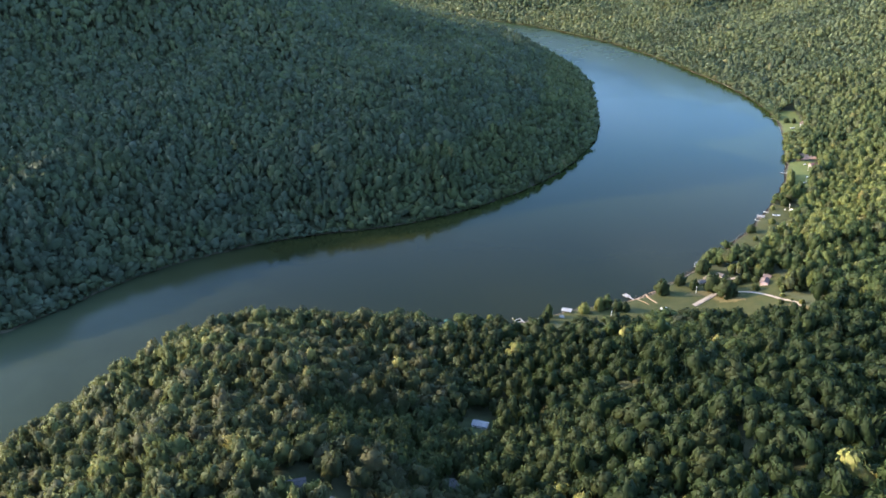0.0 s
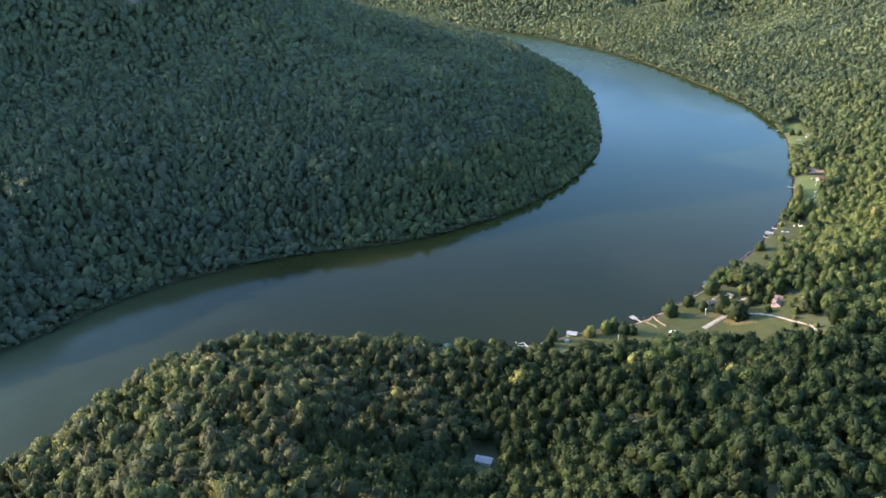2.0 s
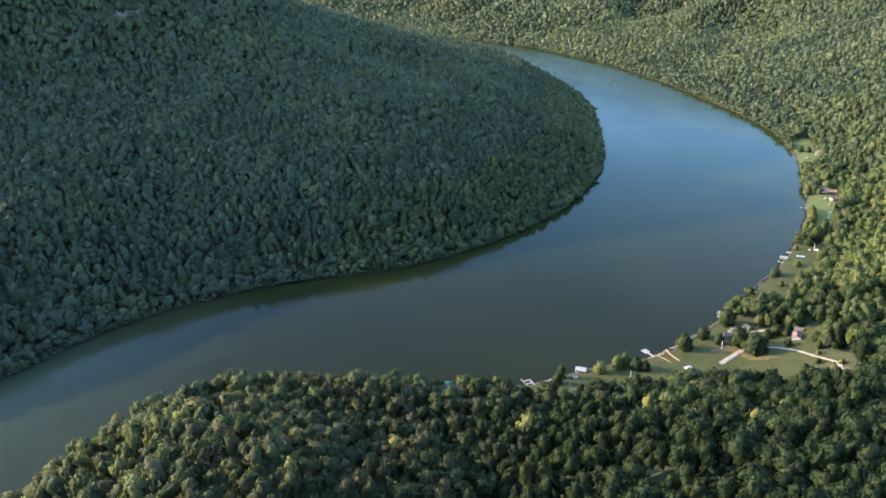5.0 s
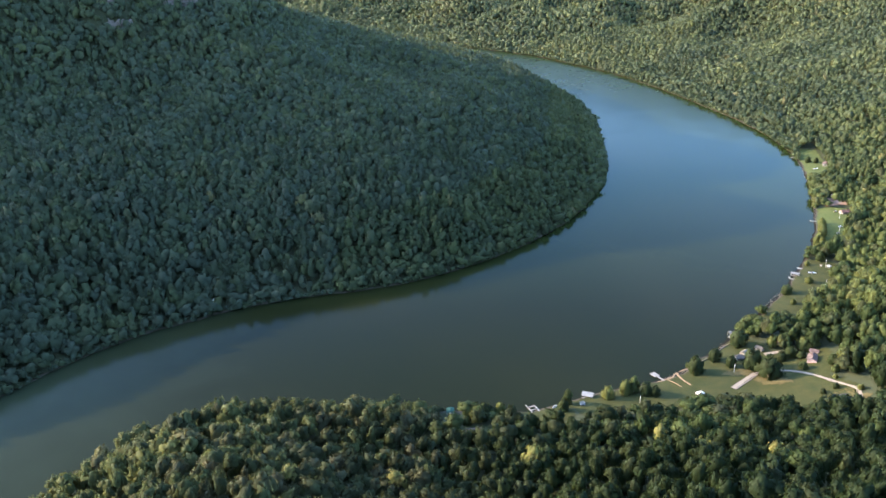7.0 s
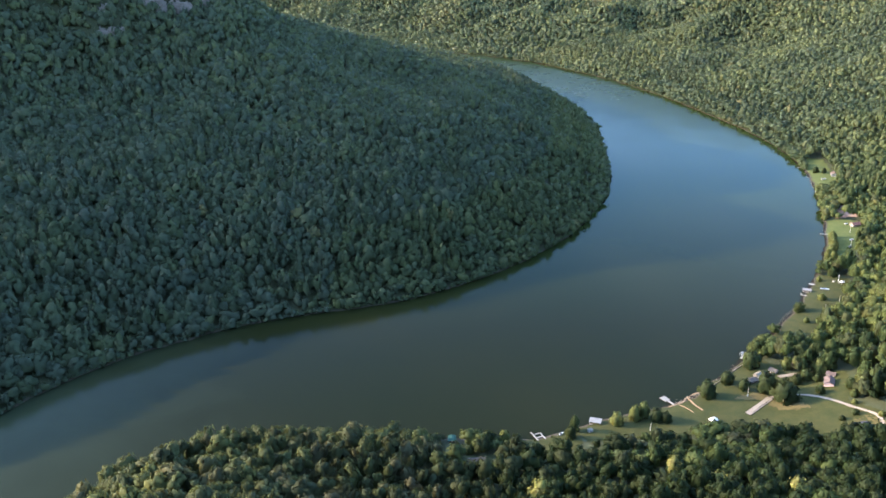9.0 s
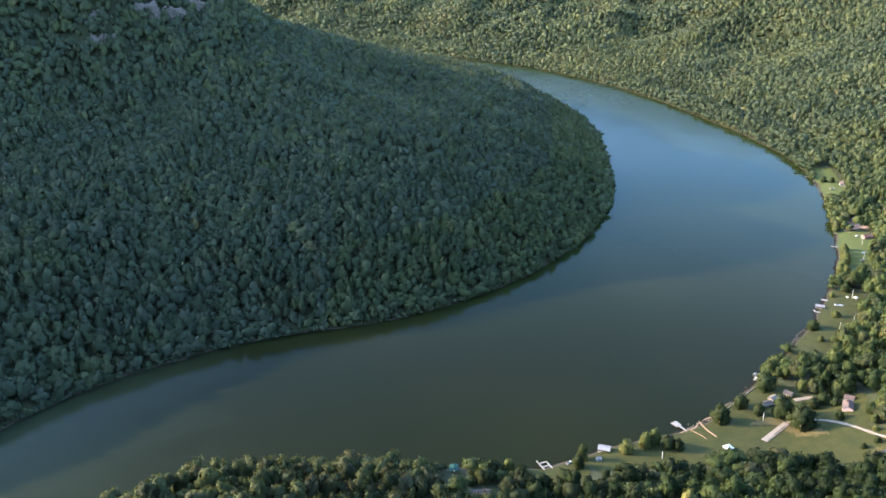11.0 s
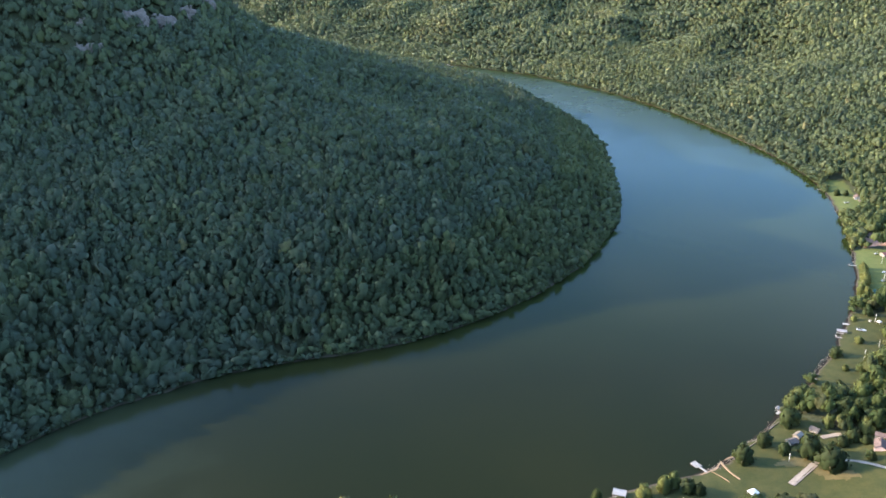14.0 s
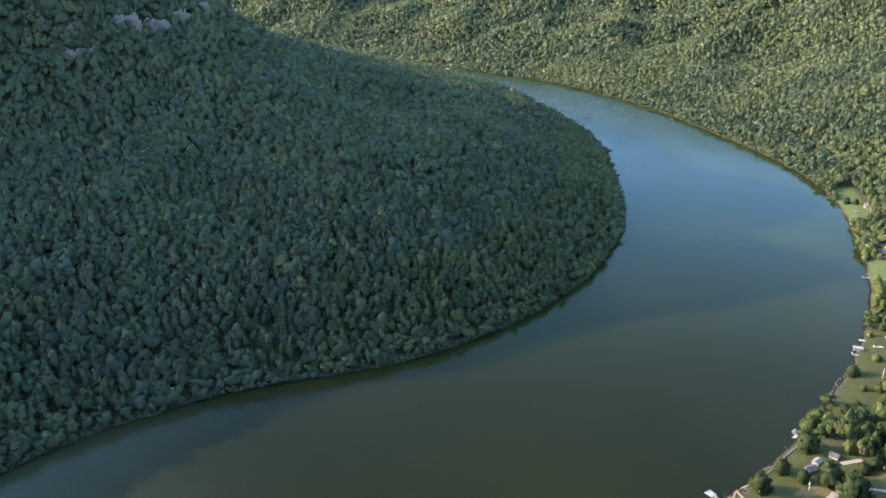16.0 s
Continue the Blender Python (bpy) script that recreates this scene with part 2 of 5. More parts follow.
def inside(poly, x, y):
    hit = np.zeros(np.shape(x), bool)
    n = len(poly)
    for i in range(n):
        (ax, ay), (bx, by) = poly[i], poly[(i + 1) % n]
        if ay == by:
            continue
        hit ^= ((ay > y) != (by > y)) & (x < (bx - ax) * (y - ay) / (by - ay) + ax)
    return hit


def waves(x, y, size, seed):
    """Smooth noise, about -1 to 1, from turned sines."""
    rng = np.random.RandomState(seed)
    total = np.zeros(np.shape(x))
    for _ in range(7):
        a, k, ph = rng.uniform(0, 6.28), 6.28 / (size * rng.uniform(0.6, 1.7)), rng.uniform(0, 6.28)
        total += np.sin((x * np.cos(a) + y * np.sin(a)) * k + ph)
    return total / 3.2


def terrain(x, y):
    """Height of the ground and signed distance to the water's edge."""
    x, y = np.asarray(x, float), np.asarray(y, float)
    dl, dr = distance_to(LEFT_LINE, x, y), distance_to(RIGHT_LINE, x, y)
    river = inside(np.vstack([LEFT_LINE, RIGHT_LINE[::-1]]), x, y)
    d = np.where(river, -np.minimum(dl, dr), np.minimum(dl, dr))
    d = d + 1.7 * waves(x, y, 55, 41) + 0.9 * waves(x, y, 28, 42)          # small coves and points
    left = (dl < dr) & ~river
    zl = np.interp(dl, *np.array(LEFT_PROFILE).T)
    # the massif grows higher to the west, out of view, to shade the river
    zl = zl + np.clip(-x - 650, 0, 500) * 0.16 * np.clip((dl - 250) / 300, 0, 1)
    # the mountain's nose, with its steep upper flank
    ux, uy = 800.0, 505.0
    t = np.clip(((x + 1350) * ux + (y - 1080) * uy) / (ux * ux + uy * uy), 0, 1)
    off = np.hypot(x + 1350 - t * ux, y - 1080 - t * uy) + 14 * waves(x, y, 120, 9)
    zl = zl + 120 * np.interp(off, (70, 120, 190, 212, 290, 380), (1, 0.86, 0.52, 0.36, 0.10, 0))
    # the plateau west of the nose, out of view: rim scaled along the sun's way to set its shadow edge
    across = 0.2079 * x + 0.9781 * y
    rim = np.interp(across, (496, 543, 588, 642, 702, 740, 836, 859, 928, 1008, 1079, 1182, 1300, 1400),
                    (1.02, 1.02, 0.987, 0.944, 0.895, 0.874, 0.874, 0.919, 0.966, 0.999, 1.053, 1.177, 1.05, 1.0))
    zl = zl * (1 + (rim - 1) * np.clip((-x - 620) / 160, 0, 1))
    zr = np.interp(dr, *np.array(RIGHT_PROFILE).T)
    # bluff under the near woods, where the bank is steep
    bluff = np.clip((-x - 60) / 120, 0, 1) * np.clip((760 - y) / 60, 0, 1)
    zr = zr + bluff * 20 * np.clip(dr / 45, 0, 1)
    zr = zr + np.clip((y - 680) / 80, 0, 1) * np.clip((dr - 60) * 0.3, 0, 16)
    # a low ridge and a hollow in the near slope
    nearby = np.clip((640 - y) / 120, 0, 1) * np.clip(dr / 60, 0, 1)
    zr = zr + nearby * (12 * np.exp(-((x + 135) / 75) ** 2) - 10 * np.exp(-((x - 25) / 60) ** 2) + 8 * np.exp(-((x - 170) / 80) ** 2))
    # spur and hollows in the far slopes
    spur = np.exp(-((x - 1150 - (y - 1700) * 0.25) / 260) ** 2) * np.clip((y - 1100) / 500, 0, 1) * np.clip((2500 - y) / 500, 0, 1)
    zr = zr + 45 * spur * np.clip((dr - 60) / 200, 0, 1)
    # two spurs that come down to the upper reach, each with a hollow behind it
    for ax, ay, bx, by, up, wide, nx, ny in ((80, 2745, 460, 2850, 16, 45, -25, 75), (600, 2360, 1060, 2215, 24, 70, 40, 125)):
        for ox, oy, lift, w in ((0, 0, up, wide), (nx, ny, -1.5 * up, wide * 0.8)):
            t = np.clip(((x - ax - ox) * (bx - ax) + (y - ay - oy) * (by - ay)) / ((bx - ax) ** 2 + (by - ay) ** 2), 0, 1)
            off = np.hypot(x - ax - ox - t * (bx - ax), y - ay - oy - t * (by - ay)) + 9 * waves(x, y, 90, 13)
            zr = zr + lift * np.exp(-(off / w) ** 2) * np.clip(dr / 60, 0, 1)
    fold = np.clip((np.minimum(dl, dr) - 50) / 260, 0, 1)
    z = np.where(left, zl, zr) + fold * (13 * waves(x, y, 420, 3) + 6 * waves(x, y, 170, 5)) * np.where(left, 0.55, 1 + 0.9 * np.clip((y - 1900) / 500, 0, 1))
    z = np.where(d < 0, np.maximum(-6, 0.16 * d), np.maximum(np.minimum(z, 0.2 + 0.6 * d), np.minimum(0.16 * d, 3)))
    return z, d


def spread(lo, hi, fine_lo, fine_hi, fine, grow=1.22, top=70):
    mid = list(np.arange(fine_lo, fine_hi + 0.1, fine))
    v, s = fine_hi, fine
    while v < hi:
        s = min(s * grow, top)
        v += s
        mid.append(v)
    v, s = fine_lo, fine
    while v > lo:
        s = min(s * grow, top)
        v -= s
        mid.insert(0, v)
    return np.array(mid)


GX, GY = spread(-4800, 4800, -460, 680, 11.0), spread(-1500, 6000, 380, 1700, 11.0)
GZ, GD = terrain(*np.meshgrid(GX, GY))


def sample(grid, x, y):
    x, y = np.asarray(x, float), np.asarray(y, float)
    i = np.clip(np.searchsorted(GX, x) - 1, 0, len(GX) - 2)
    j = np.clip(np.searchsorted(GY, y) - 1, 0, len(GY) - 2)
    u, v = (x - GX[i]) / (GX[i + 1] - GX[i]), (y - GY[j]) / (GY[j + 1] - GY[j])
    return (grid[j, i] * (1 - u) + grid[j, i + 1] * u) * (1 - v) + (grid[j + 1, i] * (1 - u) + grid[j + 1, i + 1] * u) * v


def gz(x, y):
    return float(sample(GZ, x, y))


# ---------------------------------------------------------------- mesh helpers
def part(name, bm, mat, parent, label=""):
    me = bpy.data.meshes.new(name)
    bm.to_mesh(me)
    bm.free()
    me.materials.append(mat)
    ob = new(name, me)
    ob.parent = parent
    return tagged(ob, label)


def solid(name, v, f, mat, smooth=False, tint=None, rust=None, normals=None, cool=None):
    """A mesh object from arrays of vertices and triangles."""
    v, f = np.asarray(v, np.float32), np.asarray(f, np.int32)
    me = bpy.data.meshes.new(name)
    me.vertices.add(len(v))
    me.vertices.foreach_set("co", v.ravel())
    k = f.shape[1]
    me.loops.add(f.size)
    me.loops.foreach_set("vertex_index", f.ravel())
    me.polygons.add(len(f))
    me.polygons.foreach_set("loop_start", np.arange(0, f.size, k, dtype=np.int32))
    me.polygons.foreach_set("loop_total", np.full(len(f), k, np.int32))
    me.polygons.foreach_set("use_smooth", np.broadcast_to(np.asarray(smooth, bool), len(f)).copy())
    if tint is not None:
        me.attributes.new("tint", "FLOAT", "POINT").data.foreach_set("value", np.asarray(tint, np.float32))
    if rust is not None:
        me.attributes.new("rust", "FLOAT", "POINT").data.foreach_set("value", np.asarray(rust, np.float32))
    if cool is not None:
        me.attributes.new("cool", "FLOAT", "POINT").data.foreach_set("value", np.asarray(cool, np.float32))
    me.update(calc_edges=True)
    if normals is not None:
        me.normals_split_custom_set_from_vertices(normals)
    me.materials.append(mat)
    return new(name, me)


def box(bm, cx, cy, cz, sx, sy, sz, bevel=0.0):
    """A box with its centre and sizes; returns its vertices."""
    made = bmesh.ops.create_cube(bm, size=1)["verts"]
    for v in made:
        v.co = Vector((cx + v.co.x * sx, cy + v.co.y * sy, cz + v.co.z * sz))
    if bevel:
        edges = list({e for v in made for e in v.link_edges})
        bmesh.ops.bevel(bm, geom=edges, offset=bevel, segments=1, affect="EDGES")
    return made


def rod(bm, a, b, r0, r1, sides=7):
    a, b = Vector(a), Vector(b)
    m = Matrix.Translation((a + b) / 2) @ (b - a).to_track_quat("Z", "Y").to_matrix().to_4x4()
    bmesh.ops.create_cone(bm, cap_ends=True, segments=sides, radius1=r0, radius2=r1, depth=(b - a).length, matrix=m)


def empty(name, x, y, z, turn=0.0):
    ob = new(name)
    ob.matrix_world = pose(x, y, z, 0, 0, turn)
    return ob


# ---------------------------------------------------------------- ground and river
def build_ground():
    xx, yy = np.meshgrid(GX, GY)
    v = np.stack([xx.ravel(), yy.ravel(), GZ.ravel()], 1)
    nx, ny = len(GX), len(GY)
    i, j = np.meshgrid(np.arange(nx - 1), np.arange(ny - 1))
    a = (j * nx + i).ravel()
    quads = np.stack([a, a + 1, a + 1 + nx, a + nx], 1)
    tagged(solid("ground", v, quads, GROUND, True), "leaf-littered valley floor and slopes with bare clay banks", "ground", kind="structure")
    w = np.array([(-4800, -1500, 0), (4800, -1500, 0), (4800, 6000, 0), (-4800, 6000, 0)], float)
    tagged(solid("water", w, [(0, 1, 2, 3)], WATER), "calm brown-green river mirroring a pale blue sky", "river", kind="structure")


build_ground()


def drape(name, poly, mat, label, lift=0.3, cell=2.5, category="lawn"):
    """A thin sheet of grass or soil laid on the ground, with an uneven edge."""
    p = np.array(poly, float)
    xs = np.arange(p[:, 0].min() - cell, p[:, 0].max() + cell, cell)
    ys = np.arange(p[:, 1].min() - cell, p[:, 1].max() + cell, cell)
    cx, cy = np.meshgrid(xs + cell / 2, ys + cell / 2)
    keep = inside(p, cx + 1.2 * waves(cx, cy, 9, 2), cy + 1.2 * waves(cx, cy, 9, 4)) & (sample(GD, cx, cy) > 2.0)
    xx, yy = np.meshgrid(np.append(xs, xs[-1] + cell), np.append(ys, ys[-1] + cell))
    jx, jy = 0.7 * waves(xx, yy, 5, 8), 0.7 * waves(xx, yy, 5, 9)
    v = np.stack([(xx + jx).ravel(), (yy + jy).ravel(), (sample(GZ, xx + jx, yy + jy) + lift).ravel()], 1)
    j, i = np.nonzero(keep)
    n = len(xs) + 1
    a = j * n + i
    ob = solid(name, v, np.stack([a, a + 1, a + 1 + n, a + n], 1), mat, True)
    bm = bmesh.new()
    bm.from_mesh(ob.data)
    bmesh.ops.delete(bm, geom=[q for q in bm.verts if not q.link_faces], context="VERTS")
    bm.to_mesh(ob.data)
    bm.free()
    return tagged(ob, label, category, kind="structure")


def lane(name, line, width, mat, label, lift=0.5, category="road"):
    pts = smooth_line(line, 2.5)
    way = np.gradient(pts, axis=0)
    way /= np.linalg.norm(way, axis=1)[:, None]
    side = np.stack([-way[:, 1], way[:, 0]], 1)
    v = []
    for k, (p, s) in enumerate(zip(pts, side)):
        w = width / 2 * (1 + 0.12 * math.sin(k * 1.7) + 0.08 * math.sin(k * 0.6))
        for o in (-1, 1):
            q = p + s * w * o
            v.append((q[0], q[1], gz(*q) + lift))
        for o in (-1.15, 1.15):
            q = p + s * w * o
            v.append((q[0], q[1], gz(*q) - 0.3))
    n = len(pts)
    f = []
    for k in range(n - 1):
        a, b = 4 * k, 4 * (k + 1)
        f += [(a, a + 1, b + 1, b), (a + 2, a, b, b + 2), (a + 1, a + 3, b + 3, b + 1)]
    return tagged(solid(name, v, f, mat, False), label, category, kind="structure")


LAWN_A = [(98, 684), (125, 694), (150, 704), (186, 720), (216, 740), (254, 768), (274, 788), (300, 764), (304, 738), (314, 726), (312, 708), (325, 690),
          (335, 668), (337, 650), (316, 644), (292, 640), (280, 646), (268, 652), (256, 660), (244, 667), (230, 664), (215, 667), (196, 660), (176, 658), (157, 656), (135, 658), (109, 657)]
LAWN_B = [(296, 796), (324, 828), (344, 858), (368, 906), (384, 926), (402, 958), (412, 966), (440, 958), (452, 942), (442, 915), (412, 880), (382, 838), (360, 812), (334, 788)]
LAWN_C = [(444, 990), (486, 1082), (500, 1114), (512, 1134), (544, 1130), (556, 1114), (532, 1062), (502, 1030), (482, 984)]
YARD_C = [(530, 1137), (546, 1168), (574, 1172), (562, 1138)]
LAWN_D = [(556, 1262), (570, 1300), (580, 1345), (602, 1392), (616, 1424), (638, 1410), (626, 1362), (614, 1318), (594, 1256)]
LAWN_E = [(46, 680), (76, 680), (104, 688), (104, 652), (84, 641), (60, 640), (42, 646)]
BERTH_F = [(-6, 634), (11, 634), (14, 682), (-8, 682)]
GLADE = [(4, 446), (34, 443), (42, 470), (38, 482), (16, 484), (10, 470)]
GLADE_W = [(-100, 332), (-60, 328), (-62, 344), (-78, 352), (-98, 350)]
GLADE_S = [(-9, 372), (14, 370), (16, 390), (2, 396), (-8, 390)]
HOUSE_YARD = [(314, 700), (322, 693), (337, 691), (344, 732), (326, 746), (312, 732)]
YARD_F = [(10, 618), (32, 618), (34, 642), (12, 644)]
YARD_H = [(300, 630), (322, 622), (334, 640), (328, 660), (304, 652)]
# bands of bare rock below the mountain's rim: place, width, height
CLIFFS = [(-439, 1442, 40, 14), (-408, 1474, 40, 14), (-379, 1507, 24, 13), (-363, 1568, 24, 9), (-474, 1366, 26, 9), (-492, 1360, 10, 7), (-494, 1394, 14, 8)]
CLEARINGS = [LAWN_A, LAWN_B, LAWN_C, YARD_C, LAWN_D, LAWN_E, GLADE, GLADE_W, GLADE_S, YARD_F, YARD_H, BERTH_F, HOUSE_YARD]
drape("lawn_1", LAWN_A, GRASS, "wide mown lawn sloping down to the river")
drape("lawn_2", LAWN_B, GRASS, "narrow mown lawn behind the riverside docks")
drape("lawn_3", LAWN_C, FAR_GRASS, "bright mown lawn below a red-roofed house")
drape("lawn_4", LAWN_D, FAR_GRASS, "bright mown lawn of a far riverside home")
drape("lawn_5", LAWN_E, GRASS, "small shaded lawn beside a frame dock")
drape("lawn_6", GLADE, FLOOR_GRASS, "rough grass glade around a metal-roofed barn")
drape("lawn_7", GLADE_W, FLOOR_GRASS, "rough clearing round a house in the woods")
drape("lawn_10", GLADE_S, FLOOR_GRASS, "dark grassy glade round a slate-roofed house")
drape("lawn_11", HOUSE_YARD, GRASS, "small mown yard round a pink house")
drape("lawn_8", YARD_F, FLOOR_GRASS, "shaded yard of a blue-roofed house")
drape("lawn_9", YARD_H, DRY_GRASS, "dry grassy yard beside the gravel road")
drape("yard_1", YARD_C, DIRT, "bare red clay yard beside a house", 0.45, 2.5, "yard")
drape("yard_2", [(264, 699), (271, 690), (284, 685), (294, 687), (291, 696), (280, 703), (270, 704)], DRY_GRASS, "worn tan grass under a large tree", 0.5, 2.0, "yard")
drape("yard_3", [(240, 712), (262, 706), (272, 714), (262, 720)], DRY_GRASS, "worn tan grass beside a concrete ramp", 0.5, 2.0, "yard")
lane("road_1", [(272, 711), (294, 710), (307, 699), (318, 684), (327, 667), (330, 654), (325, 638), (318, 622), (312, 600)], 2.6, GRAVEL, "pale gravel road along the edge of the lawn")
lane("road_2", [(243.6, 687.2), (257.5, 699), (271, 710)], 3.6, CONCRETE, "pale concrete strip crossing the lawn", 0.75)
lane("road_6", [(245.3, 685.2), (259, 696.5), (272.4, 707.4)], 0.9, CONCRETE, "narrow pale concrete kerb beside a strip", 0.75)
lane("road_3", [(292, 743), (300, 744.5), (309, 746)], 3.8, CONCRETE, "pale concrete driveway slab", 0.7)
lane("road_4", [(617, 1322), (610, 1300), (604, 1280), (592, 1262)], 3.2, GRAVEL, "curved gravel drive to a far house", 0.7)
lane("road_5", [(-80, 348), (-67, 340), (-56, 335), (-40, 318), (-20, 290)], 2.6, GRAVEL, "rutted track through the near woods")
lane("path_1", [(205.5, 723), (206, 715), (207, 706), (210.5, 696)], 1.2, SAND, "sandy path from the lawn to the shore", 0.7, "path")
lane("path_2", [(194.5, 709), (198.5, 701), (202, 693.5)], 0.35, SAND, "thin sandy path across the lawn", 0.7, "path")
lane("beach", [(185, 706), (191, 709), (199, 712.5), (205, 721), (211, 725), (219, 728)], 1.3, SAND, "strip of sandy bank at the water's edge", 0.6, "beach")
lane("sea_wall", [(220, 729), (228, 733.5), (236, 739.5), (244, 746), (256, 758), (264, 765), (272, 771)], 0.4, STONE, "low pale stone wall along the lawn's shore", 1.0, "wall")



def shore_band(name, y0, y1, label):
    """Dark sheet barely above the water along the outer bank, for its reflection and shallows, with a ragged outer
    edge.
    """
    line = np.array([p for p in smooth_line(RIGHT_BANK, 3.0) if p[0] > 175 and y0 < p[1] < y1])
    way = np.gradient(line, axis=0)
    way /= np.linalg.norm(way, axis=1)[:, None]
    out = np.stack([-way[:, 1], way[:, 0]], 1)
    v, f = [], []
    for k, (p, o) in enumerate(zip(line, out)):
        wide = 2.4 + 1.0 * float(waves(p[0], p[1], 60, 71)) + 1.3 * float(waves(p[0], p[1], 14, 72))
        wide *= min(1.0, (k + 1) / 8, (len(line) - k) / 8)
        for u, z in ((-1.5, 0.10), (0.0, 0.09), (0.45, 0.07), (0.8, 0.05), (1.0, -0.06)):
            jag = 0.5 * float(waves(p[0] + 9 * u, p[1], 7, 73)) if 0 < u else 0.0
            q = p + o * ((wide * u if u > 0 else u) + jag)
            v.append((q[0], q[1], z))
    for k in range(len(line) - 1):
        for j in range(4):
            a, b = 5 * k + j, 5 * (k + 1) + j
            f.append((a, a + 1, b + 1, b))
    return tagged(solid(name, v, f, SHORE_DARK, True), label, "mud bank", kind="structure")


shore_band("bank_1", 700, 1000, "dark band of shallows and bank reflection along the lawn's shore")
shore_band("bank_2", 1000, 1620, "dark band of shallows and bank reflection along the outer bend")

# ---------------------------------------------------------------- trees
PHI = (1 + 5 ** 0.5) / 2
ICO_V = np.array([(-1, PHI, 0), (1, PHI, 0), (-1, -PHI, 0), (1, -PHI, 0), (0, -1, PHI), (0, 1, PHI), (0, -1, -PHI), (0, 1, -PHI),
                  (PHI, 0, -1), (PHI, 0, 1), (-PHI, 0, -1), (-PHI, 0, 1)]) / math.hypot(1, PHI)
ICO_F = np.array([(0, 11, 5), (0, 5, 1), (0, 1, 7), (0, 7, 10), (0, 10, 11), (1, 5, 9), (5, 11, 4), (11, 10, 2), (10, 7, 6), (7, 1, 8),
                  (3, 9, 4), (3, 4, 2), (3, 2, 6), (3, 6, 8), (3, 8, 9), (4, 9, 5), (2, 4, 11), (6, 2, 10), (8, 6, 7), (9, 8, 1)])


def crown_normals(v, f, lump, share):
    """Leaves turn outwards from their bough and from the whole crown: one normal a vertex, and triangles wound to suit."""
    out = (v - (0, 0, 0.30)) * (1, 1, 1.3)
    out /= np.linalg.norm(out, axis=1)[:, None] + 1e-6
    n = share * lump + (1 - share) * out
    n /= np.linalg.norm(n, axis=1)[:, None] + 1e-6
    face = np.cross(v[f[:, 1]] - v[f[:, 0]], v[f[:, 2]] - v[f[:, 0]])
    away = np.einsum("ij,ij->i", face, n[f].mean(1)) < 0
    return np.where(away[:, None], f[:, ::-1], f), n


def spray(rng, c, d, size, flat=1.0):
    """Three corners of a spray of leaves at c that faces d."""
    side = np.cross(d, (0.3, 0.2, 1.0))
    side /= np.linalg.norm(side)
    other, spin, tri = np.cross(d, side), rng.uniform(0, 6.28), []
    for a in (0, 2.1, 4.2):
        w = side * math.cos(a + spin) + other * math.sin(a + spin)
        tri.append(c + (w * size * rng.uniform(0.6, 1.3) + d * rng.uniform(-0.6, 0.6) * size) * np.array((1, 1, flat)))
    return np.array(tri)


def crown_shape(sprays, seed, peak=0.5, leaf=0.2):
    """A small far-off crown that reaches 1 from its axis and 1 up from 0: one lumpy body, domed or pointed, under a few leaf sprays."""
    rng = np.random.RandomState(seed)
    v, f = ICO_V, ICO_F
    q, _ = np.linalg.qr(rng.normal(size=(3, 3)))
    v = v @ q
    thin = np.where(v[:, 2] > 0, 1 - peak * np.abs(v[:, 2]) ** 1.5, 1.0)
    body = np.stack([v[:, 0] * thin, v[:, 1] * thin, v[:, 2] * np.where(v[:, 2] > 0, 0.58, 0.42)], 1) * rng.uniform(0.48, 1.0, (12, 1)) + (0, 0, 0.42)
    vs, fs, ns = [body], [f], [v]
    for k in range(sprays):
        d = rng.normal(size=3)
        d[2] = abs(d[2]) * 1.1 - 0.3
        d /= np.linalg.norm(d)
        c = d * (0.8, 0.8, 0.5) * rng.uniform(0.7, 1.2) + (0, 0, 0.42)
        vs.append(spray(rng, c, d, leaf * rng.uniform(0.6, 1.35)))
        fs.append(np.array([(0, 1, 2)]) + 12 + 3 * k)
        loose = d + rng.normal(0, 0.45, 3)
        ns.append(np.tile(loose / np.linalg.norm(loose), (3, 1)))
    v, f = np.vstack(vs), np.vstack(fs)
    return (v, *crown_normals(v, f, np.vstack(ns), 0.6))


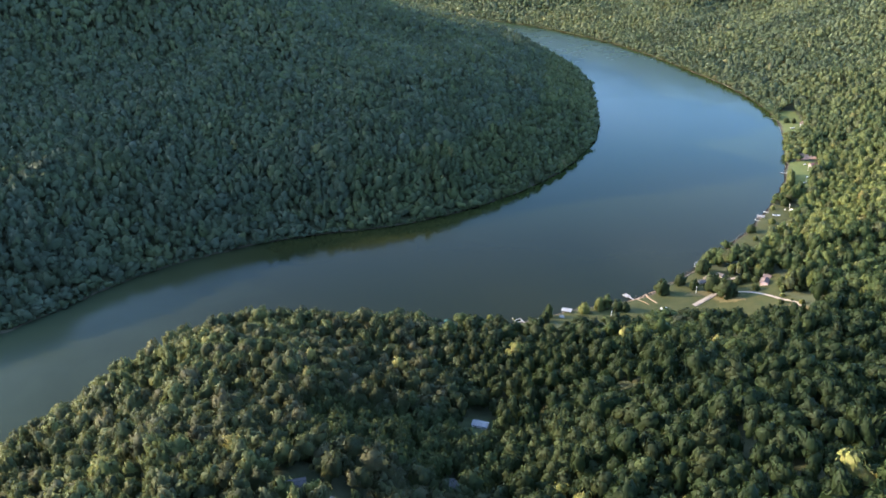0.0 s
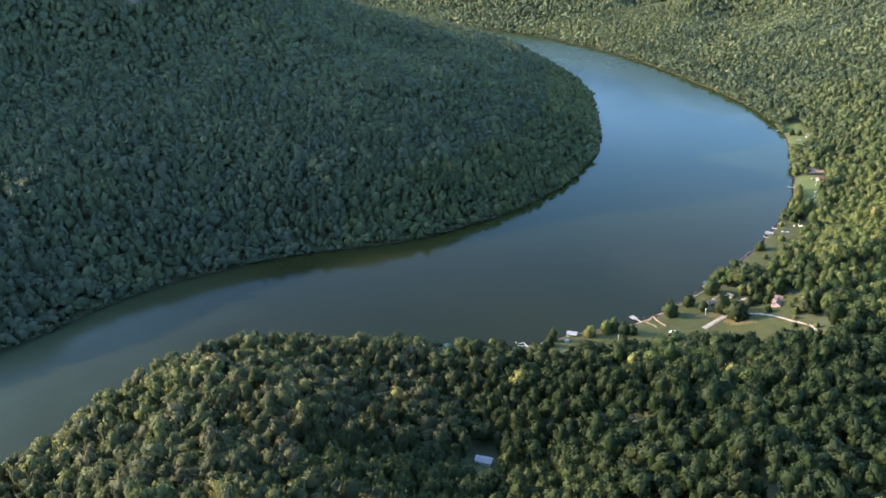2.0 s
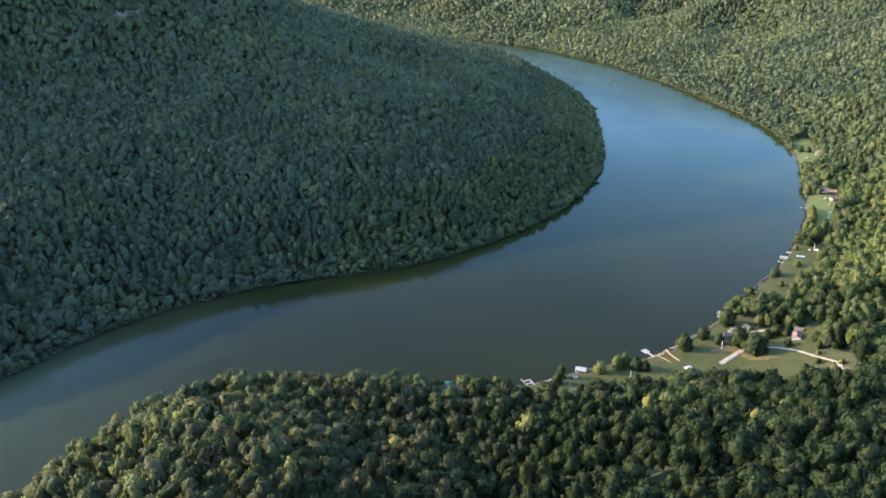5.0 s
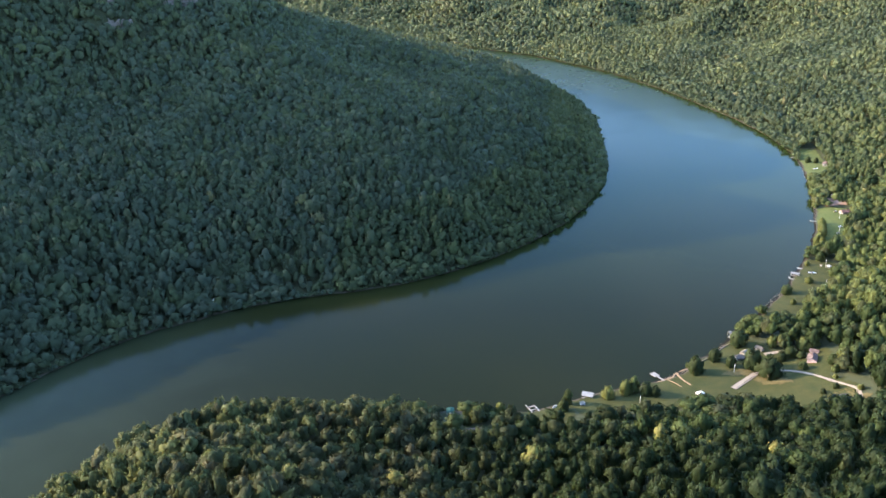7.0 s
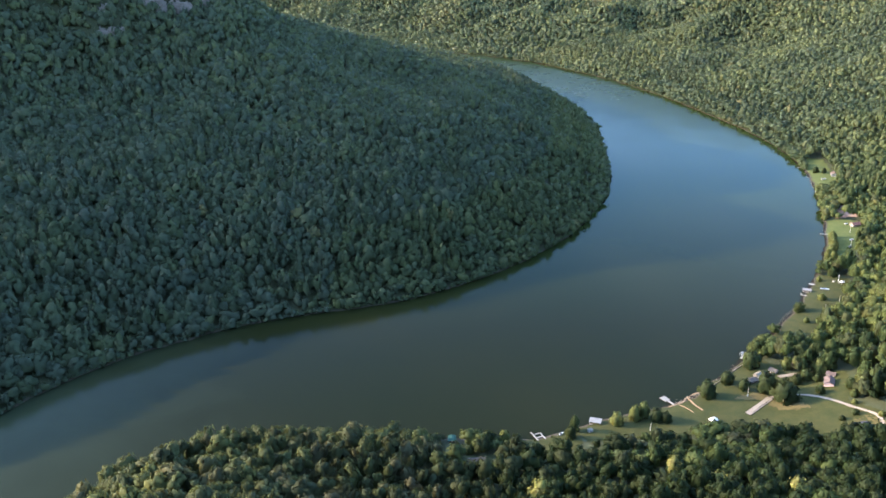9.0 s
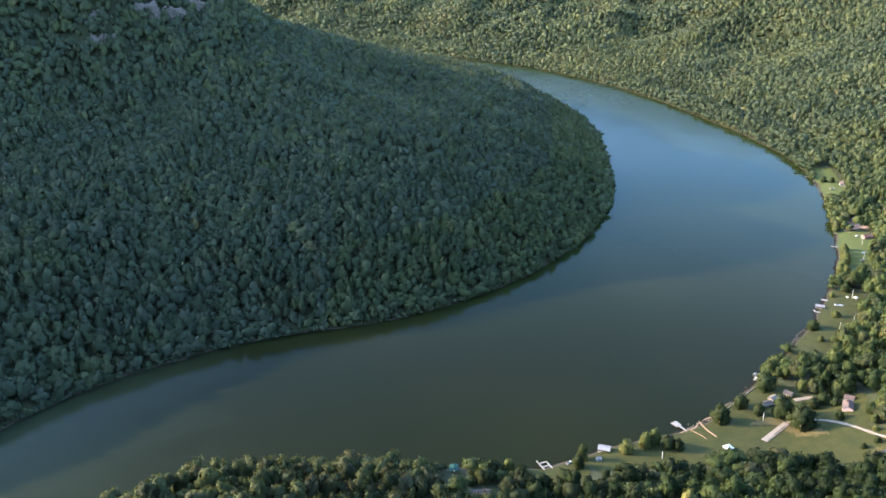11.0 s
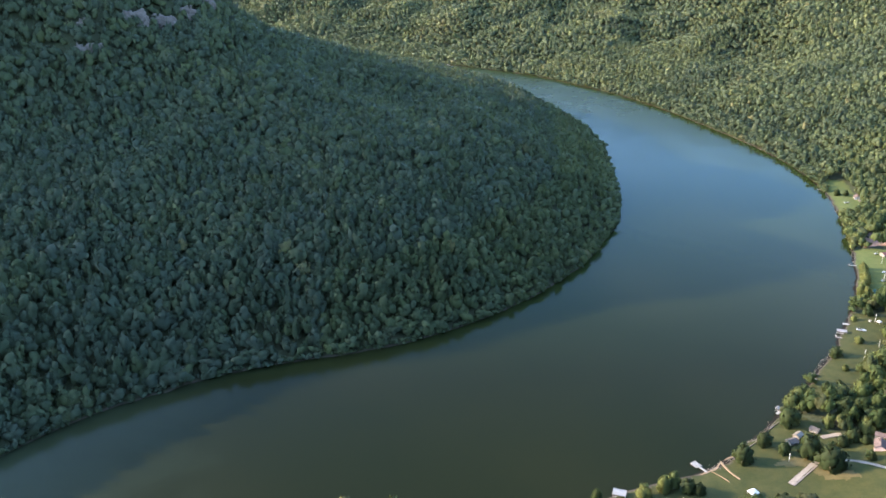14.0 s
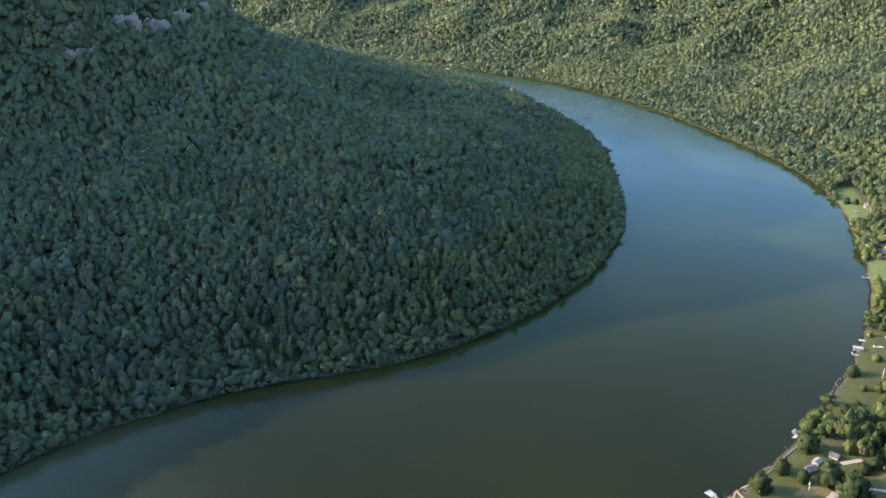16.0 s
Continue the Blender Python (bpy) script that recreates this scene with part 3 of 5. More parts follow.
def lobed_crown(lobes, sprays, seed, peak=0.5, leaf=0.16, bough=(0.36, 0.54), skirt=1.2):
    """A broadleaf crown in the same unit space: a core, boughs of foliage standing out of it, and many leaf sprays over them.
    Returns vertices, triangles and normals."""
    rng = np.random.RandomState(seed)
    sv, sf = ICO_V, ICO_F

    def lump(c, r, rz):
        q, _ = np.linalg.qr(rng.normal(size=(3, 3)))
        return (sv @ q) * rng.uniform(0.62, 1.0, (12, 1)) * (r, r, rz) + c

    def shell(d):
        up = d[2]
        thin = 1 - peak * up ** 1.5 if up > 0 else 1 - 0.3 * up * up
        return np.array((d[0] * thin, d[1] * thin, 0.42 + up * (0.50 if up > 0 else 0.36)))

    boughs = [(np.array((0, 0, 0.40)), 0.66, 0.42)]
    for k in range(lobes):
        up = 0.97 - skirt * (k + 0.3) / lobes + rng.uniform(-0.10, 0.10)
        up = max(min(up, 0.98), -0.9)
        a = k * 2.4 + rng.uniform(-0.4, 0.4)
        flat = math.sqrt(1 - up * up)
        c = shell((flat * math.cos(a), flat * math.sin(a), up))
        r = rng.uniform(*bough) * (1.1 - 0.2 * max(up, 0))
        c[:2] *= rng.uniform(0.88, 1.08) - r * 0.85
        c[2] -= 0.30 * r
        boughs.append((c, r, r * rng.uniform(0.60, 0.78)))
    vs = [lump(*q) for q in boughs]
    fs = [sf + 12 * k for k in range(lobes + 1)]
    ns = [(v - c) / np.linalg.norm(v - c, axis=1)[:, None] for v, (c, r, rz) in zip(vs, boughs)]
    n = 12 * (lobes + 1)
    for k in range(sprays):
        c, r, rz = boughs[k % (lobes + 1)]
        d = rng.normal(size=3)
        d[2] = abs(d[2]) * 1.2 - 0.4
        d /= np.linalg.norm(d)
        vs.append(spray(rng, c + d * (r, r, rz) * rng.uniform(0.70, 1.30), d, leaf * rng.uniform(0.5, 1.4)))
        fs.append(np.array([(0, 1, 2)]) + n)
        loose = d + rng.normal(0, 0.18, 3)
        ns.append(np.tile(loose / np.linalg.norm(loose), (3, 1)))
        n += 3
    v, f = np.vstack(vs), np.vstack(fs)
    whole = (v - (0, 0, 0.25)) * (1, 1, 0.9)                # a crown takes the light as one form first, bough by bough after
    ns = 0.55 * np.vstack(ns) + 0.45 * whole / np.maximum(np.linalg.norm(whole, axis=1), 0.1)[:, None]
    return (v, *crown_normals(v, f, ns / np.linalg.norm(ns, axis=1)[:, None], 0.22))


def planting(x0, x1, y0, y1, step, seed):
    """A jittered planting over a rectangle of the plan, off the water and the clearings."""
    rng = np.random.RandomState(seed)
    xs, ys = np.meshgrid(np.arange(x0, x1, step), np.arange(y0, y1, step * 0.9))
    xs = xs + (np.arange(xs.shape[0]) % 2)[:, None] * step / 2
    x = (xs + rng.uniform(-0.36, 0.36, xs.shape) * step).ravel()
    y = (ys + rng.uniform(-0.36, 0.36, ys.shape) * step).ravel()
    d = sample(GD, x, y)
    keep = d > -1.0 + rng.uniform(0, 3.0, len(x))
    for poly in CLEARINGS:                       # crowns reach over the edge of a clearing, but not far
        reach = 4 if poly in (LAWN_A, LAWN_E) else 0.5
        for ox, oy in ((0, 0), (reach, 0), (-reach, 0), (0, reach), (0, -reach)):
            keep &= ~inside(poly, x + ox, y + oy)
    for cx, cy, wide, high in CLIFFS:
        keep &= ~((np.abs(x - cx) < wide * 0.5) & (y > cy - 10 + (x - cx) * 0.4) & (y < cy + 1 + (x - cx) * 0.4))
    return x[keep], y[keep]


def tree_tint(x, y, rng):
    """Woods change slowly from place to place, and each tree differs; light, shade and haze are tinted in by place."""
    slow = 0.10 * waves(x, y, 260, 21) + 0.07 * waves(x, y, 70, 22)
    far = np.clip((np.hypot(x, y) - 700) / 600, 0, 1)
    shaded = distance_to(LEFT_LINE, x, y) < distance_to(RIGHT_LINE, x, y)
    # tint spread narrowed far off and on the hill, as haze flattens contrast
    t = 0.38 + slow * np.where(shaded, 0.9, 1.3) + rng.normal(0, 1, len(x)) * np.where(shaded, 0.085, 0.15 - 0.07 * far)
    # shade on the near slope and sun on the near ridge, put into tint
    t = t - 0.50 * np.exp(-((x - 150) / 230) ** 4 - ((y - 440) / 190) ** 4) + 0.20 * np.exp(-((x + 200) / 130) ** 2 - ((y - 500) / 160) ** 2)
    # darker tint at the lower end of the outer shore
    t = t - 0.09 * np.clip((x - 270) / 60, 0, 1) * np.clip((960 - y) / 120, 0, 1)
    # sunlit look of the bend's shore woods, put into the tint
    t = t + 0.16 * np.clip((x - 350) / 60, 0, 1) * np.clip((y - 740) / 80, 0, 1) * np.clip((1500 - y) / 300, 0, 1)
    # near right-bank woods darkened in tint, for their thinner haze
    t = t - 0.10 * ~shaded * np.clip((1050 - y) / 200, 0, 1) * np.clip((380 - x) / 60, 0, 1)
    # hill's shade, and thinner haze at its foot, painted as darker tint
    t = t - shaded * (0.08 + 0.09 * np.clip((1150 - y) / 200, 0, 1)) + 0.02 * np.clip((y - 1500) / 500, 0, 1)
    # near woods darkened once more in tint
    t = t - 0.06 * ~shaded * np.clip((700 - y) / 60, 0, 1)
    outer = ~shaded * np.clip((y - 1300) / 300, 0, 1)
    # far slopes and upper hill lightened in tint to stand for haze
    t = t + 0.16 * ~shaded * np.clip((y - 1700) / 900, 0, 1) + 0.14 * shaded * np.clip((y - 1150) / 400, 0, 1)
    # slow patches, and a darker strip behind the far shore
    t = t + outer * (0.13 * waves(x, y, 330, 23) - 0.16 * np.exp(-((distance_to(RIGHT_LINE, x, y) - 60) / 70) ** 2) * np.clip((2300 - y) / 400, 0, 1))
    t = np.where(rng.uniform(size=len(x)) < np.where(shaded, 0.003, 0.010), 0.97, t)
    t = np.where(~shaded & (y < 1500), np.maximum(0.0, t), t)
    return np.clip(t, 0.0, 1.0)


def right_side(x, y):
    return distance_to(RIGHT_LINE, x, y) < distance_to(LEFT_LINE, x, y)


def woodland(name, x, y, wide, shapes, seed, label, tall=(13, 22)):
    rng = np.random.RandomState(seed)
    n = len(x)
    pick = rng.randint(0, len(shapes), n)
    z = sample(GZ, x, y)
    stand = np.clip(0.45 + 0.6 * waves(x, y, 120, 31) + 0.8 * np.exp(-((x - 95) / 60) ** 2 - ((y - 545) / 70) ** 2), 0, 1)            # 0: broad oaks, 1: slim poplars
    r = wide * np.clip(rng.normal(1.0, 0.22, n), 0.5, 1.6) * (1.10 - 0.30 * stand)
    flats = ~right_side(x, y) & (sample(GD, x, y) < 95) & (x > -120)            # young willows on the inner bank's flat
    r = r * np.where(flats, 0.92, 1.0)
    low = np.clip(sample(GD, x, y) / 25, 0.6, 1)
    h = rng.uniform(*tall, n) * (0.65 + 0.35 * r / wide + 0.28 * stand) * low
    h = h * np.where((x > 90) & (x < 340) & (y > 612) & (y < 690), 0.62, 1.0)       # kept low so the lawns behind stay in the camera's view
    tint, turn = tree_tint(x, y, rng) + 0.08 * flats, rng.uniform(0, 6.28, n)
    # these low woods held darker in tint
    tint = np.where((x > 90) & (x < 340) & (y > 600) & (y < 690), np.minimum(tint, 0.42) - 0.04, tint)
    # cooler on the hill and with distance: haze painted into the leaf colour
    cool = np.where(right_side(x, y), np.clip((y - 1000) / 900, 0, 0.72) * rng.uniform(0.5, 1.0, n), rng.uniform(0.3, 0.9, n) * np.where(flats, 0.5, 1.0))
    vs, fs, ts, us, ns, cs, base = [], [], [], [], [], [], 0
    # random browning, a near-ridge share, and 0.2 on the hill for haze's greying
    rust = np.clip(rng.uniform(-1.6, 0.7, n), 0, 1) * (0.35 + 0.65 * right_side(x, y)) * np.where((x > 0) & (y < 640), 0.3, 1.0) + np.where(right_side(x, y), 0.35 * np.clip((60 - x) / 120, 0, 1) * (y < 760), 0.2)
    for k, (sv, sf, sn) in enumerate(shapes):
        m = np.nonzero(pick == k)[0]
        if not len(m):
            continue
        c, s = np.cos(turn[m])[:, None], np.sin(turn[m])[:, None]
        body = np.minimum(h[m] * 0.85, r[m] * (1.5 + 1.0 * stand[m]))[:, None]
        long = np.exp(rng.normal(0, 0.16, (len(m), 1)))                     # no crown is round, and few stand straight
        lean = rng.normal(0, 0.13, (2, len(m), 1)) * (sv[:, 2] - 0.3) * body
        ux, uy = sv[:, 0] * long, sv[:, 1] / long
        px = (ux * c - uy * s) * r[m, None] + x[m, None] + lean[0]
        py = (ux * s + uy * c) * r[m, None] + y[m, None] + lean[1]
        pz = z[m, None] + h[m, None] - body + sv[:, 2] * body
        vs.append(np.stack([px, py, pz], 2).reshape(-1, 3))
        fs.append((sf[None] + (np.arange(len(m)) * len(sv))[:, None, None] + base).reshape(-1, 3))
        leafy = rng.normal(0, 0.04, (len(m), len(sv) // 12 + 1)).repeat(12, 1)[:, :len(sv)]
        ts.append((tint[m, None] + leafy).ravel())
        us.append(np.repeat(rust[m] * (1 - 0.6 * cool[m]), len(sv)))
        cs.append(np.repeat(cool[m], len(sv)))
        nx, ny = (sn[:, 0] * c - sn[:, 1] * s) / r[m, None], (sn[:, 0] * s + sn[:, 1] * c) / r[m, None]
        nn = np.stack([nx, ny, sn[:, 2] / body], 2).reshape(-1, 3)
        ns.append(nn / np.linalg.norm(nn, axis=1)[:, None])
        base += len(m) * len(sv)
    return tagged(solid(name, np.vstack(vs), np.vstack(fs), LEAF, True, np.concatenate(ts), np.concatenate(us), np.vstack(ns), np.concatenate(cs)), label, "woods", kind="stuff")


FINE = [lobed_crown(5 + k % 3, 180, 100 + k, (0.3, 0.55, 0.8)[k % 3], 0.115, (0.30, 0.46)) for k in range(12)]
GOOD = [lobed_crown(3 + k % 2, 60, 200 + k, (0.25, 0.4, 0.6)[k % 3], 0.18, (0.38, 0.54)) for k in range(12)]
FAIR = [lobed_crown(1, 16, 300 + k, (0.25, 0.45)[k % 2], 0.26, (0.5, 0.62)) for k in range(10)]
REAR = [crown_shape(4, 450 + k, 0.4, 0.28) for k in range(5)]
MIDDLE = [crown_shape(14, 350 + k, (0.25, 0.45)[k % 2], 0.30) for k in range(12)]
FAR = [crown_shape(7, 400 + k, 0.35, 0.36) for k in range(12)]


def in_camera_sight(x, y):
    """True where the ground is in sight of the camera, tested from near the middle of its path."""
    z = sample(GZ, x, y) + 14
    seen = np.ones(len(x), bool)
    for k in np.linspace(0.25, 0.985, 60):
        seen &= sample(GZ, x * k, 120 + (y - 120) * k) + 4 < 400 + (z - 400) * k
    return seen


def two_woods(name, x, y, wide, shapes, seed, label, tall=(13, 22)):
    """Close planting where the camera sees the slopes, and wide-set large crowns hidden behind the ridges."""
    front = in_camera_sight(x, y)
    woodland(name, x[front], y[front], wide, shapes, seed, label, tall)
    back = ~front & (np.random.RandomState(seed).uniform(size=len(x)) < 0.16)
    woodland(name.replace("woodland", "back_woodland"), x[back], y[back], wide * 2.2, [crown_shape(8, 500, 0.4, 0.3), crown_shape(8, 501, 0.4, 0.3)], seed + 50, label + ", behind the ridge", tall)


def plant_all():
    # near shore and its slope
    x, y = planting(-420, 470, 300, 760, 10.2, 11)
    right = distance_to(RIGHT_LINE, x, y) < distance_to(LEFT_LINE, x, y)
    wedge = np.abs(x) < 0.66 * (y - 20) + 40
    near = right & wedge & ~((y < 452) & (y > 378) & (np.abs(x) < 92))
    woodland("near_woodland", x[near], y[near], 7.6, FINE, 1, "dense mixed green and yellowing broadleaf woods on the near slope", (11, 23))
    # the woods around and behind the overlook
    x, y = planting(-1200, 1300, -600, 700, 23.0, 18)
    seen = (np.abs(x) < 0.66 * (y - 20) + 40) & (y > 300) & (x > -420) & (x < 470)
    rear = (sample(GD, x, y) > 3) & ~seen & ~((np.abs(x) < 110) & (y > 355)) & (x < 0.66 * y + 1400)
    under = (np.abs(x) < 240) & (y > -60) & (y < 310)
    m = rear & ~under
    woodland("rear_woodland", x[m], y[m], 15.5, REAR, 7, "dense mixed broadleaf woods on the slopes around the overlook")
    x, y = planting(-240, 240, -60, 310, 10.4, 19)
    m = (sample(GD, x, y) > 3) & ~((np.abs(x) < 0.66 * (y - 20) + 40) & (y > 300))
    woodland("overlook_woodland", x[m], y[m], 7.8, MIDDLE, 8, "dense mixed broadleaf woods below the overlook")
    # the hill inside the bend
    x, y = planting(-1000, 310, 640, 1180, 10.0, 12)
    left = (distance_to(LEFT_LINE, x, y) < distance_to(RIGHT_LINE, x, y)) & (x > -0.72 * y - 60)
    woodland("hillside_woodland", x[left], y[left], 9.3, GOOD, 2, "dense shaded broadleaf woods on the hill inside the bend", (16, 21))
    x, y = planting(-1300, 310, 1180, 2450, 11.6, 13)
    left = (distance_to(LEFT_LINE, x, y) < distance_to(RIGHT_LINE, x, y)) & (x > -0.70 * y - 40)
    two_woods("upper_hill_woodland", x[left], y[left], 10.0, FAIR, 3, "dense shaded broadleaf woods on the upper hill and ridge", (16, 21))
    # the outer shore
    x, y = planting(290, 1010, 560, 1420, 9.8, 14)
    right = (distance_to(RIGHT_LINE, x, y) < distance_to(LEFT_LINE, x, y)) & (x < 0.66 * y + 30) & ~((x < 470) & (y < 760))
    m = right & (y > 1020)
    woodland("bend_woodland", x[m], y[m], 7.2, GOOD, 44, "sunlit broadleaf woods above the outer bend")
    m = right & (y <= 1020)
    woodland("shore_woodland", x[m], y[m], 7.4, FINE, 4, "sunlit broadleaf woods behind the riverside homes")
    x, y = planting(-200, 1700, 1420, 2500, 9.9, 15)
    right = (distance_to(RIGHT_LINE, x, y) < distance_to(LEFT_LINE, x, y)) & (x < 0.66 * y)
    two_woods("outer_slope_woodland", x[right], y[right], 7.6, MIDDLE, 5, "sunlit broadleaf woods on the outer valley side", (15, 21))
    x, y = planting(-1700, 2200, 2500, 4300, 13.6, 16)
    right = (distance_to(RIGHT_LINE, x, y) < distance_to(LEFT_LINE, x, y)) & (x < 0.62 * y) & (x > -0.55 * y + 200) & (sample(GD, x, y) < 1150)
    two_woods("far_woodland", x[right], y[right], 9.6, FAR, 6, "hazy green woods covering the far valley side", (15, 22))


def bank_thicket():
    """Low trees and bushes that lean over the water's edge, wherever no lawn comes down to it."""
    rng = np.random.RandomState(61)
    px, py = [], []
    for line in (LEFT_LINE, RIGHT_LINE):
        step = np.diff(line, axis=0)
        run = np.linalg.norm(step, axis=1)
        for p, s, n in zip(line[:-1], step, run):
            if not (-520 < p[0] < 640 and 380 < p[1] < 2750):
                continue
            for _ in range(max(1, int(n / 1.5))):
                q = p + s * rng.uniform() + rng.normal(0, 1.7, 2)
                px.append(q[0])
                py.append(q[1])
    x, y = np.array(px), np.array(py)
    d = sample(GD, x, y)
    keep = (d > np.where(right_side(x, y), -1.0, -2.2)) & (d < 6)
    for poly in CLEARINGS:
        keep &= ~inside(poly, x, y)
    woodland("bank_thicket", x[keep], y[keep], 3.3, FAR, 9, "low bushes and small trees leaning over the water's edge", (6, 11))


plant_all()
bank_thicket()


# ---------------------------------------------------------------- single trees
def tree_model(seed, sprays=420, tint=0.4, peak=0.4, rust=0.15):
    """A broadleaf tree, 5.5 m from axis to rim and 16 m high: trunk with limbs, and a crown of lobes and leaf sprays."""
    rng = np.random.RandomState(seed)
    root = new("tree")
    bm = bmesh.new()
    rod(bm, (0, 0, -1.0), (0.2, 0.1, 5.5), 0.42, 0.26, 7)
    for k in range(5):
        a = k * 1.26 + rng.uniform(-0.3, 0.3)
        rod(bm, (0.2, 0.1, 3.6 + 0.4 * k), (math.cos(a) * 2.8, math.sin(a) * 2.8, 7.2 + rng.uniform(0, 2.5)), 0.17, 0.06, 5)
    part("trunk", bm, BARK, root)
    v, f, nn = lobed_crown(16, sprays, seed, peak, 0.10, (0.26, 0.42), 1.7)
    v = v * np.array((5.5, 5.5, 15.6)) + np.array((0, 0, 0.4))
    nn = nn / np.array((5.5, 5.5, 14.8))
    nn /= np.linalg.norm(nn, axis=1)[:, None]
    t = tint + rng.normal(0, 0.04, len(v) // 12 + 1).repeat(12)[:len(v)]
    crown = solid("crown", v, f, LEAF, True, t, np.full(len(v), rust), nn)
    crown.parent = root
    return root


def set_tree(model, x, y, r, h, turn, label, group=""):
    m = Matrix.LocRotScale((x, y, gz(x, y)), Euler((0, 0, turn)), (r / 5.5, r / 5.5, h / 16))
    return tagged(copy_thing(model, m), label, "tree", group)


MODELS = {k: tree_model(700 + i, tint=t, peak=s) for i, (k, t, s) in enumerate((
    ("dark", 0.11, 0.25), ("green", 0.24, 0.35), ("mid", 0.40, 0.5), ("light", 0.62, 0.45), ("gold", 0.76, 0.35), ("yellow", 0.93, 0.35)))}
MODELS["russet"] = tree_model(760, tint=0.62, peak=0.4, rust=1.0)
WATERSIDE_TREES = [
    (101, 675, 4.2, 15.0, "green", "tall narrow green tree beside the boathouse"), (96, 664, 4.5, 12.0, "dark", "dark green tree behind the boathouse"),
    (30, 662, 5.0, 11.0, "mid", "olive green tree at the water side"), (44, 664, 4.6, 11.0, "light", "light green tree at the water side"),
    (221, 718, 7.9, 16.8, "dark", "round dark green tree alone on the lawn"), (245, 738, 6.4, 12.9, "dark", "round dark green tree by the stony shore"),
    (136, 681, 6.1, 11.8, "gold", "low yellow-green tree beside a boathouse"), (152, 687, 5.6, 14.6, "light", "light green tree at the water side"),
    (160, 690, 5.4, 15.7, "mid", "slender green tree at the water side"), (169, 684, 5.9, 12.3, "dark", "dark shore thicket tree"),
    (176, 681, 4.6, 10.1, "dark", "low dark tree on the shore"), (16, 646, 4.4, 9.0, "green", "green tree behind a teal boathouse"),
    (24, 654, 7.0, 13.0, "gold", "full yellow-green tree by the water"), (40, 455, 8.3, 16.8, "green", "full green tree beside a metal-roofed barn"),
]
GARDEN_TREES = [
    (255, 725, 5.0, 11.2, "dark", "small dark green tree beside a shed"), (272, 720, 9.5, 19.6, "dark", "tall full dark green tree on the lawn"),
    (280, 703, 11.5, 20.2, "dark", "large spreading dark green tree beside the road"), (276, 764, 9.0, 16.8, "dark", "dense dark green shoreline tree"),
    (290, 792, 7.7, 14.6, "mid", "olive green tree on the shoreline"), (299, 800, 8.3, 15.1, "light", "broad olive tree on the shoreline"),
    (306, 806, 6.4, 12.3, "mid", "olive tree at the edge of the lawn"), (329, 813, 4.6, 9.0, "green", "small round green lawn tree"),
    (345, 822, 2.8, 4.5, "dark", "low dark shrub-like tree on the lawn"), (368, 810, 6.0, 11.0, "green", "green tree at the lawn's edge"),
    (350, 802, 5.5, 10.0, "green", "green tree below the lawn"),
]
HOUSE_TREES = [
    (304, 757, 5.1, 12.3, "gold", "pale yellowing tree beside a shed"), (312, 735, 6.2, 11.5, "green", "spreading green tree beside a driveway"),
    (302, 730, 5.0, 9.5, "dark", "dark green tree below a driveway slab"), (327, 743, 7.5, 15.0, "gold", "tall yellow-green tree behind a driveway"),
    (336, 747, 8.5, 17.0, "light", "broad light green tree behind a driveway"), (345, 686, 6.0, 12.5, "green", "green tree between house and road"),
    (340, 698, 6.5, 15.0, "light", "tall light green tree behind a house"), (332, 653, 3.0, 5.0, "gold", "rusty shrub-like tree by the road"),
    (326, 681, 2.6, 4.0, "gold", "rusty shrub-like tree by the road"), (310, 705, 4.4, 8.0, "green", "rounded green tree beside a house"),
    (343, 706, 6.4, 12.3, "light", "light green tree behind a house"), (334, 704, 5.0, 9.5, "green", "rounded green tree shading a house"),
    (318, 727, 4.0, 8.0, "dark", "small dark tree beside a house"), (318, 664, 3.1, 5.0, "dark", "low dark shrub-like tree by the road"),
    (306, 660, 2.8, 4.5, "dark", "low dark shrub-like tree on dry grass"), (330, 690, 3.8, 7.8, "mid", "small tree beside the gravel road"),
]
BANK_TREES = [
    (367, 874, 6.7, 11.2, "green", "green waterside tree beside a dock"), (400, 895, 4.6, 7.8, "light", "small pale green lawn tree"),
    (420, 945, 3.3, 6.7, "gold", "small rusty shrub-like tree by the docks"), (445, 972, 5.4, 11.2, "mid", "green tree on the grassy bank"),
    (452, 984, 5.6, 12.3, "light", "yellow-green tree on the grassy bank"), (463, 1002, 5.4, 11.8, "gold", "yellowing tree on the grassy bank"),
    (474, 1026, 5.6, 12.3, "gold", "yellowing tree on the grassy bank"), (484, 1048, 5.4, 11.8, "light", "yellow-green tree on the grassy bank"),
    (494, 1070, 5.1, 11.2, "gold", "yellowing tree on the grassy bank"), (459, 1007, 6.0, 13.0, "light", "yellow-green tree on the grassy bank"),
    (469, 1020, 5.6, 12.6, "gold", "yellowing tree on the grassy bank"), (480, 1038, 5.8, 12.8, "gold", "yellowing tree on the grassy bank"),
    (489, 1059, 5.6, 12.4, "light", "yellow-green tree on the grassy bank"), (448, 968, 6.5, 12.0, "green", "full green tree on the grassy bank"),
    (438, 953, 5.5, 11.0, "green", "green tree beside the docks"), (362, 846, 3.6, 6.0, "light", "small olive lawn tree"),
    (374, 842, 5.0, 9.0, "mid", "olive green lawn tree"), (392, 858, 5.4, 10.0, "mid", "olive green tree at the lawn's edge"),
    (606, 1338, 4.1, 9.0, "dark", "dark tree on the far lawn"), (596, 1345, 5.4, 10.1, "green", "green tree on the far shore"),
]
